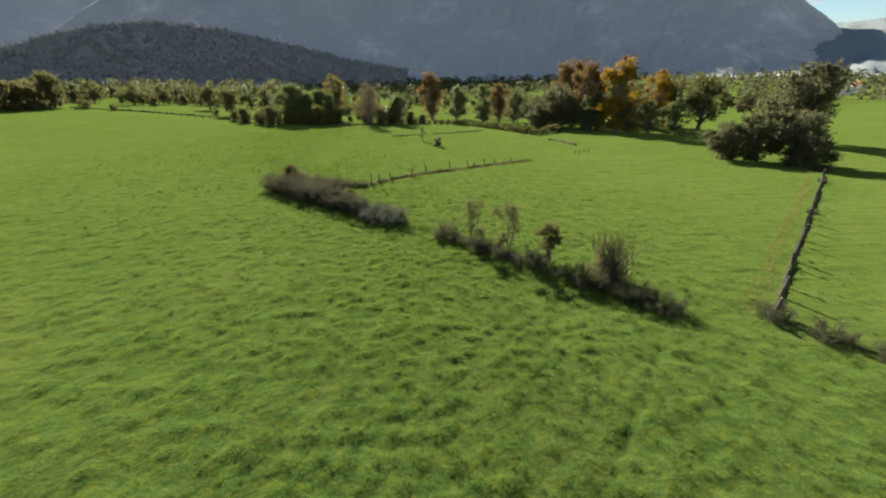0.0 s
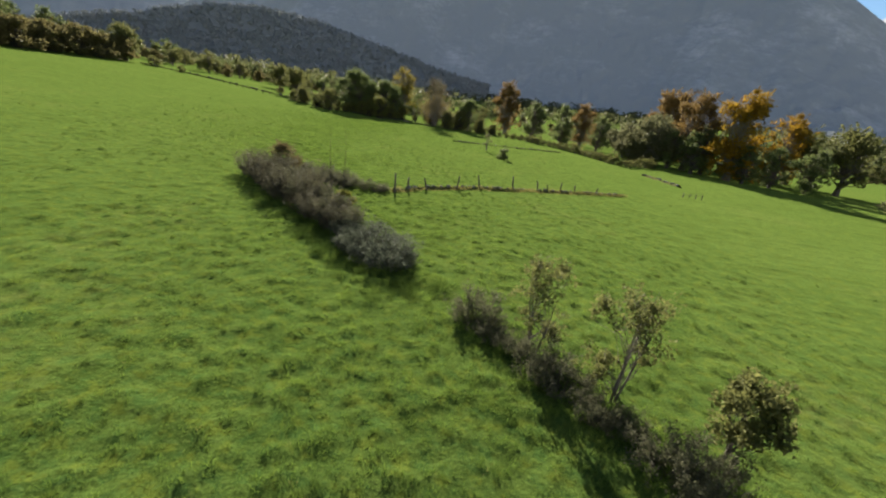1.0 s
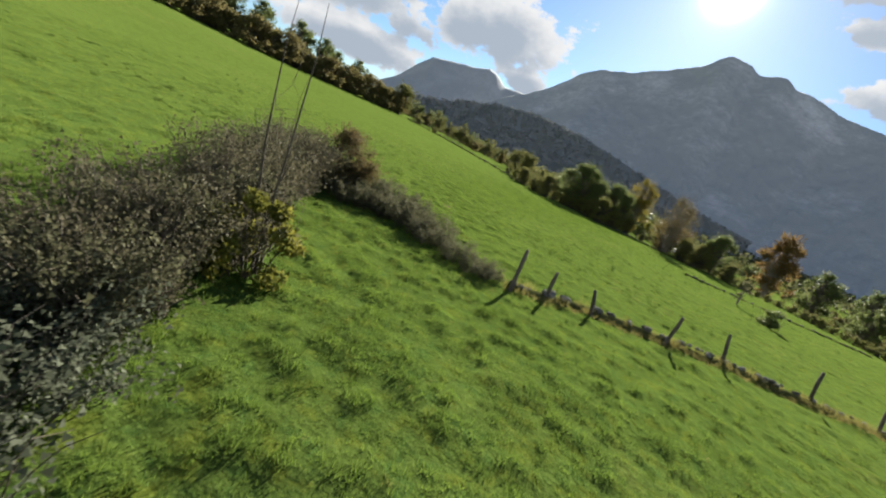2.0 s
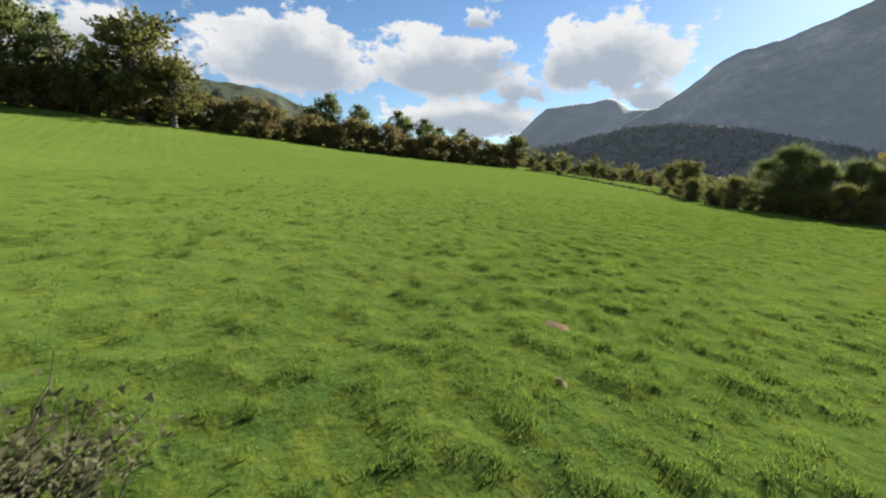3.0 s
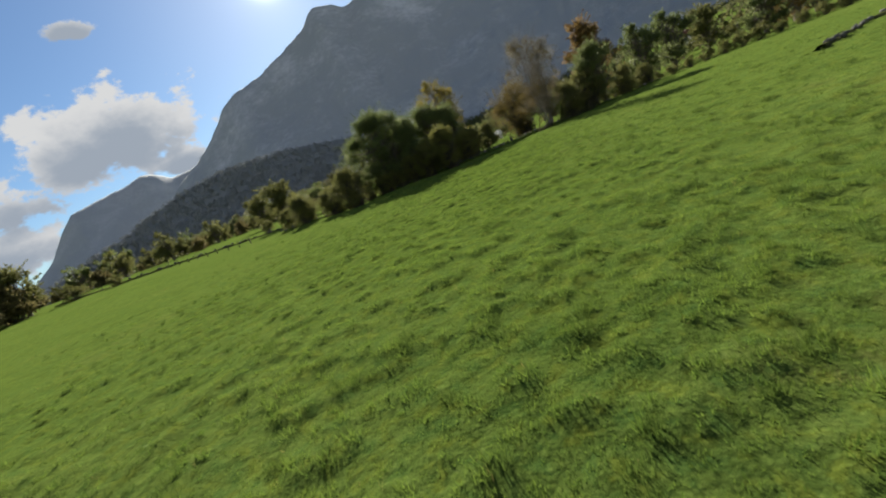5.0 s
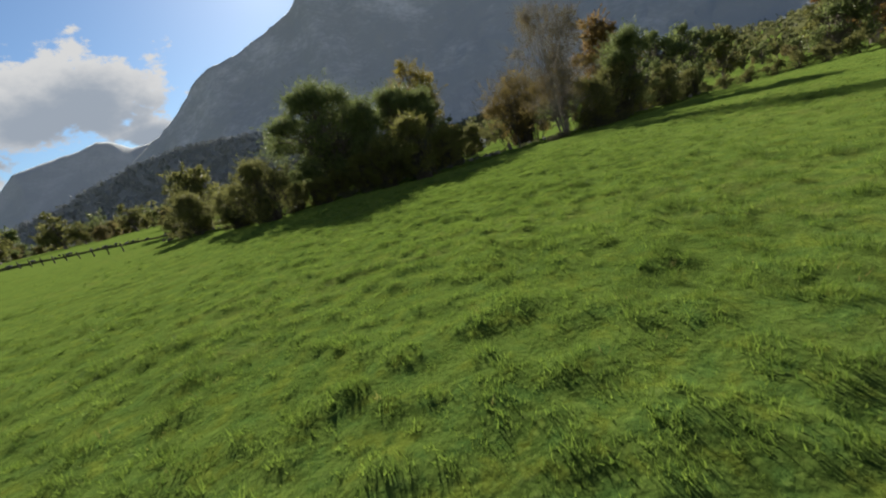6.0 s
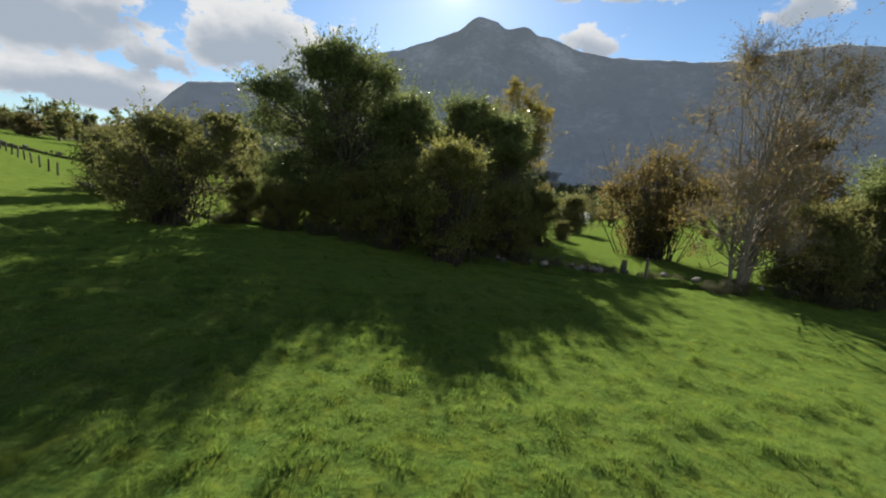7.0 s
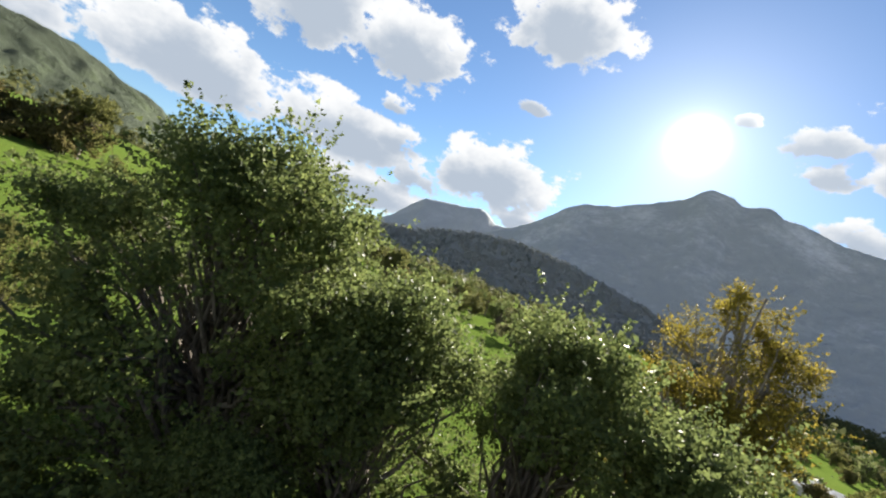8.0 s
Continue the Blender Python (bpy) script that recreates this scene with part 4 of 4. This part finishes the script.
soil_patch(-13.9, 54.2, 0.1, 2)


# ---- buildings far off ----
def house(x, y, w, d, h, roof, turn, label, roof_mat, rise=0.35):
    root = base("house", x, y, label, "house", turn=turn, sink=0.3)
    bm = bmesh.new()
    bmesh.ops.create_cube(bm, size=1.0, matrix=Matrix.Translation((0, 0, h / 2)) @ Matrix.Diagonal((w, d, h, 1)))
    part("wall", bm, WALLS, root)
    bm = bmesh.new()
    o, top = 0.4, h + d * rise
    pts = [bm.verts.new(p) for p in ((-w / 2 - o, -d / 2 - o, h - 0.15), (w / 2 + o, -d / 2 - o, h - 0.15), (w / 2 + o, 0, top), (-w / 2 - o, 0, top), (-w / 2 - o, d / 2 + o, h - 0.15), (w / 2 + o, d / 2 + o, h - 0.15))]
    for q in ((0, 1, 2, 3), (3, 2, 5, 4)):
        bm.faces.new([pts[k] for k in q])
    bmesh.ops.solidify(bm, geom=bm.faces[:], thickness=0.2)
    part("roof", bm, roof_mat, root)
    roof_ob = root.children[-1]
    bm = bmesh.new()
    bmesh.ops.create_cube(bm, size=1.0, matrix=Matrix.Translation((w * 0.28, d * 0.1, top + 0.3)) @ Matrix.Diagonal((0.6, 0.6, 1.4, 1)))
    part("chimney", bm, WALLS, roof_ob)
    n = max(int(w / 3), 2)
    for k in range(n):
        at = Matrix.Translation(((k + 0.5) * w / n - w / 2, -d / 2 - 0.02, h * 0.6))
        bm = bmesh.new()
        bmesh.ops.create_cube(bm, size=1.0, matrix=at @ Matrix.Diagonal((0.9, 0.12, 1.2, 1)))
        window = part("window", bm, BARK, root)
        bm = bmesh.new()
        bmesh.ops.create_cube(bm, size=1.0, matrix=at @ Matrix.Translation((0, -0.06, -0.66)) @ Matrix.Diagonal((1.1, 0.2, 0.1, 1)))
        part("sill", bm, STONE, window)
    return root


house(-23, 240, 16, 7, 2.0, 0, 5, "long low farm shed with a white roof", METAL, 0.16)
for x, y, w, t in ((300, 300, 12, 40), (318, 310, 9, 60), (338, 305, 14, 45), (360, 322, 10, 30), (285, 318, 8, 50)):
    house(x, y, w, 8, 5.5, 0, t, "white village house with a clay tile roof", TILES)

house(106, 341, 11, 8, 5.0, 0, 30, "white house with a clay tile roof among trees", TILES)

# ---- woods in the valley ----
rng = np.random.default_rng(77)
kinds = [far_oak, far_dark, far_bush_2, far_grey, far_thin]
for k in range(640):
    a, r = radians(rng.uniform(-58, 62)), rng.uniform(118, 300)
    x, y = -20 - math.sin(a) * r, 85 + math.cos(a) * r
    open_land = (-18 < x < 62 and y < 238) or (-100 < x < -60 and y < 215) or smooth_noise(x / 38, y / 24, 5) < (0.3 if a > 0.12 else 0.42)
    if y < 182 + 0.05 * x or (x > 60 and y < 130) or open_land:
        continue
    kind = kinds[int(rng.choice(5, p=[0.34, 0.26, 0.3, 0.07, 0.03]))]
    another(kind, x, y, "leafy tree of the scattered valley woods", rng.uniform(0, 360), rng.uniform(0.4, 0.82), group="valley trees")


def far_woods():
    """Woods on the valley floor and the lower slopes, too far to pick apart."""
    rng = np.random.default_rng(91)
    spots = []
    while len(spots) < 2000:
        a, r = radians(rng.uniform(-75, 125)), 240 + 620 * rng.random() ** 0.8
        x, y = -20 - math.sin(a) * r, 85 + math.cos(a) * r
        if smooth_noise(x / 90, y / 60, 12) + r / 1600 < 0.64:
            continue
        spots.append((x, y, rng.uniform(5, 12)))
    s = np.array(spots)
    per = 50
    c = np.repeat(s, per, axis=0)
    d = rng.normal(size=(len(c), 3))
    d /= np.linalg.norm(d, axis=1, keepdims=True)
    d[:, 2] = np.abs(d[:, 2])
    p = np.stack([c[:, 0] + d[:, 0] * c[:, 2] * 0.55, c[:, 1] + d[:, 1] * c[:, 2] * 0.55, terrain(c[:, 0], c[:, 1]) + d[:, 2] * c[:, 2]], -1)
    ob = new("far_woods", mesh_from("far_woods", *leaves(rng, p, 1.1, 0.4), FAR_LEAF))
    tagged(ob, "scattered green and brown woods in the valley", "woods", kind="stuff")


def spur_woods():
    """Tree tops over the spur, which break its outline."""
    rng = np.random.default_rng(92)
    n = 4200
    q, k = rng.integers(8, 38, n), rng.integers(0, 299, n)
    c = spur[q, k] + rng.normal(0, 2.0, (n, 3)) * np.array([1, 1, 0])
    size = np.repeat(rng.uniform(2.5, 6.0, n), 16)
    d = rng.normal(size=(n * 16, 3))
    d /= np.linalg.norm(d, axis=1, keepdims=True)
    p = np.repeat(c, 16, axis=0) + d * size[:, None] * np.array([0.5, 0.5, 0.6]) + np.array([0, 0, 1.0])
    ob = new("spur_woods", mesh_from("spur_woods", *leaves(rng, p, 1.05, 0.4), HAZED_SPUR_LEAF))
    tagged(ob, "dense dark woods over the spur below the mountain, paled with painted haze", "woods", kind="stuff")


# leaves paled to grey, with haze in their colour like the spur below
HAZED_SPUR_LEAF = leaf_material("haze_tinted_wood", (0.235, 0.245, 0.24), (0.27, 0.28, 0.265), 0.03, 0.9)
spur_woods()
FAR_LEAF = leaf_material("far_leaf", (0.045, 0.055, 0.026), (0.135, 0.135, 0.055), 0.5)
far_woods()


# ---- grass ----
LINE = np.array([(3, 3), (1.5, 22), (-4, 40), (-13, 52), (-24, 68), (-27.5, 90), (-26.5, 102), (-25.5, 114), (-26, 124)], float)


def strip(rng, count, spread, lengthwise, line=None):
    """Spots in a strip of the meadow, thinning out from its middle line."""
    line = LINE if line is None else np.array(line, float)
    at = np.concatenate([[0], np.hypot(*np.diff(line, axis=0).T).cumsum()])
    s = rng.uniform(0, at[-1], count)
    x = np.interp(s, at, line[:, 0]) + rng.normal(0, 1, count) * spread
    y = np.interp(s, at, line[:, 1]) + rng.normal(0, lengthwise, count)
    return x, y


def grass(name, spread, count, low, high, width, blades, mat, seed, label, tufted=0.0, lean=0.35, line=None):
    """Short blades in little tufts, taller on the lumps of the turf."""
    rng = np.random.default_rng(seed)
    x, y = strip(rng, count, spread, 2.0 if line is None else spread, line)
    keep = fbm(x / 0.7, y / 0.7, 2, 44) > tufted
    x, y = np.repeat(x[keep], blades), np.repeat(y[keep], blades)
    n = len(x)
    x, y = x + rng.normal(0, 0.05, n), y + rng.normal(0, 0.05, n)
    root = np.stack([x, y, terrain(x, y) + relief(x, y) - 0.015], -1)
    grow = 0.3 + 0.7 * fbm(x / 0.4, y / 0.4, 2, 45) + 2.4 * np.clip(fbm(x / 0.5, y / 0.5, 2, 3) - 0.43, 0, 0.3)
    h = rng.uniform(low, high, n) * grow
    a = rng.uniform(0, 2 * np.pi, n)
    side = np.stack([np.cos(a), np.sin(a), 0 * a], -1) * width * rng.uniform(0.6, 1.3, (n, 1))
    tip = root + np.concatenate([rng.normal(0, lean, (n, 2)) * h[:, None], h[:, None]], 1)
    v = np.stack([root - side, root + side, tip], 1).reshape(-1, 3)
    ob = new(name, mesh_from(name, v, np.arange(3 * n).reshape(-1, 3), mat))
    tagged(ob, label, "grass", kind="stuff")


def tussocks(name, spread, count, seed, mat, label, per=50, low=0.12, high=0.3, line=None):
    """Small rounded clumps of rougher grass scattered over the slope."""
    rng = np.random.default_rng(seed)
    x, y = strip(rng, count, spread, 3.0 if line is None else spread, line)
    keep = fbm(x / 5.0, y / 5.0, 2, 71) > (0.42 if line is None else 0.0)
    x, y = x[keep], y[keep]
    size = np.repeat(rng.uniform(low, high, len(x)), per)
    foot = np.repeat(np.stack([x, y, terrain(x, y) + relief(x, y) - 0.02], -1), per, axis=0)
    n = len(foot)
    off = rng.normal(0, 0.36, (n, 2))
    dome = np.exp(-(off**2).sum(1) * 2.0)
    foot[:, :2] += off * size[:, None]
    h = size * (0.2 + 0.55 * dome) * rng.uniform(0.6, 1.15, n)
    a = rng.uniform(0, 2 * np.pi, n)
    side = np.stack([np.cos(a), np.sin(a), 0 * a], -1) * 0.006
    tip = foot + np.concatenate([(off * 0.5 + rng.normal(0, 0.16, (n, 2))) * size[:, None], h[:, None]], 1)
    v = np.stack([foot - side, foot + side, tip], 1).reshape(-1, 3)
    ob = new(name, mesh_from(name, v, np.arange(3 * n).reshape(-1, 3), mat))
    tagged(ob, label, "grass", kind="stuff")


grass("grass", 3.8, 82000, 0.05, 0.1, 0.006, 8, BLADE, 1, "fresh green pasture grass along the slope")
grass("grass_tufts", 11, 46000, 0.05, 0.1, 0.009, 7, BLADE, 2, "coarser green grass tufts over the meadow")
grass("dry_grass", 9, 5000, 0.07, 0.14, 0.004, 4, STRAW, 4, "pale dry grass among the green", 0.52)
tussocks("tussock_grass", 12, 7500, 6, BLADE, "rounded green grass tussocks over the meadow")
tussocks("rushes", 13, 3600, 7, RUSH, "dark green rush tussocks over the meadow", 60, 0.14, 0.36)
WALL_SIDE = [(16.0, 17.4), (19.2, 20.5), (24.4, 25.8), (34.0, 35.3), (50.6, 51.8)]
HEDGE_FOOT = [(-1.2, 30.6), (-2.6, 32.0), (-6.6, 35.6), (-12.6, 41.4)]
SAPLING_FOOT = [(1.0, 29.4), (6.0, 24.2), (11.6, 18.2)]
FENCE_FOOT = [(-6.2, 48.0), (-4.2, 51.3), (0.5, 55.6), (9.0, 61.5), (17.1, 66.7)]
grass("dry_verge", 0.3, 1600, 0.12, 0.3, 0.008, 4, STRAW, 14, "pale dry grass verge beside the boundary fence", line=WALL_SIDE)
grass("fence_grass", 0.3, 4000, 0.12, 0.3, 0.007, 4, STRAW, 15, "dry grass growing along the fence bank", line=FENCE_FOOT)
grass("hedge_grass", 0.7, 5000, 0.1, 0.26, 0.006, 5, BLADE, 16, "long grass growing at the foot of the sapling hedge", line=SAPLING_FOOT)
tussocks("hedge_tussocks", 0.9, 260, 17, RUSH, "large dark grass tussocks at the foot of the hedge", 120, 0.25, 0.6, HEDGE_FOOT)
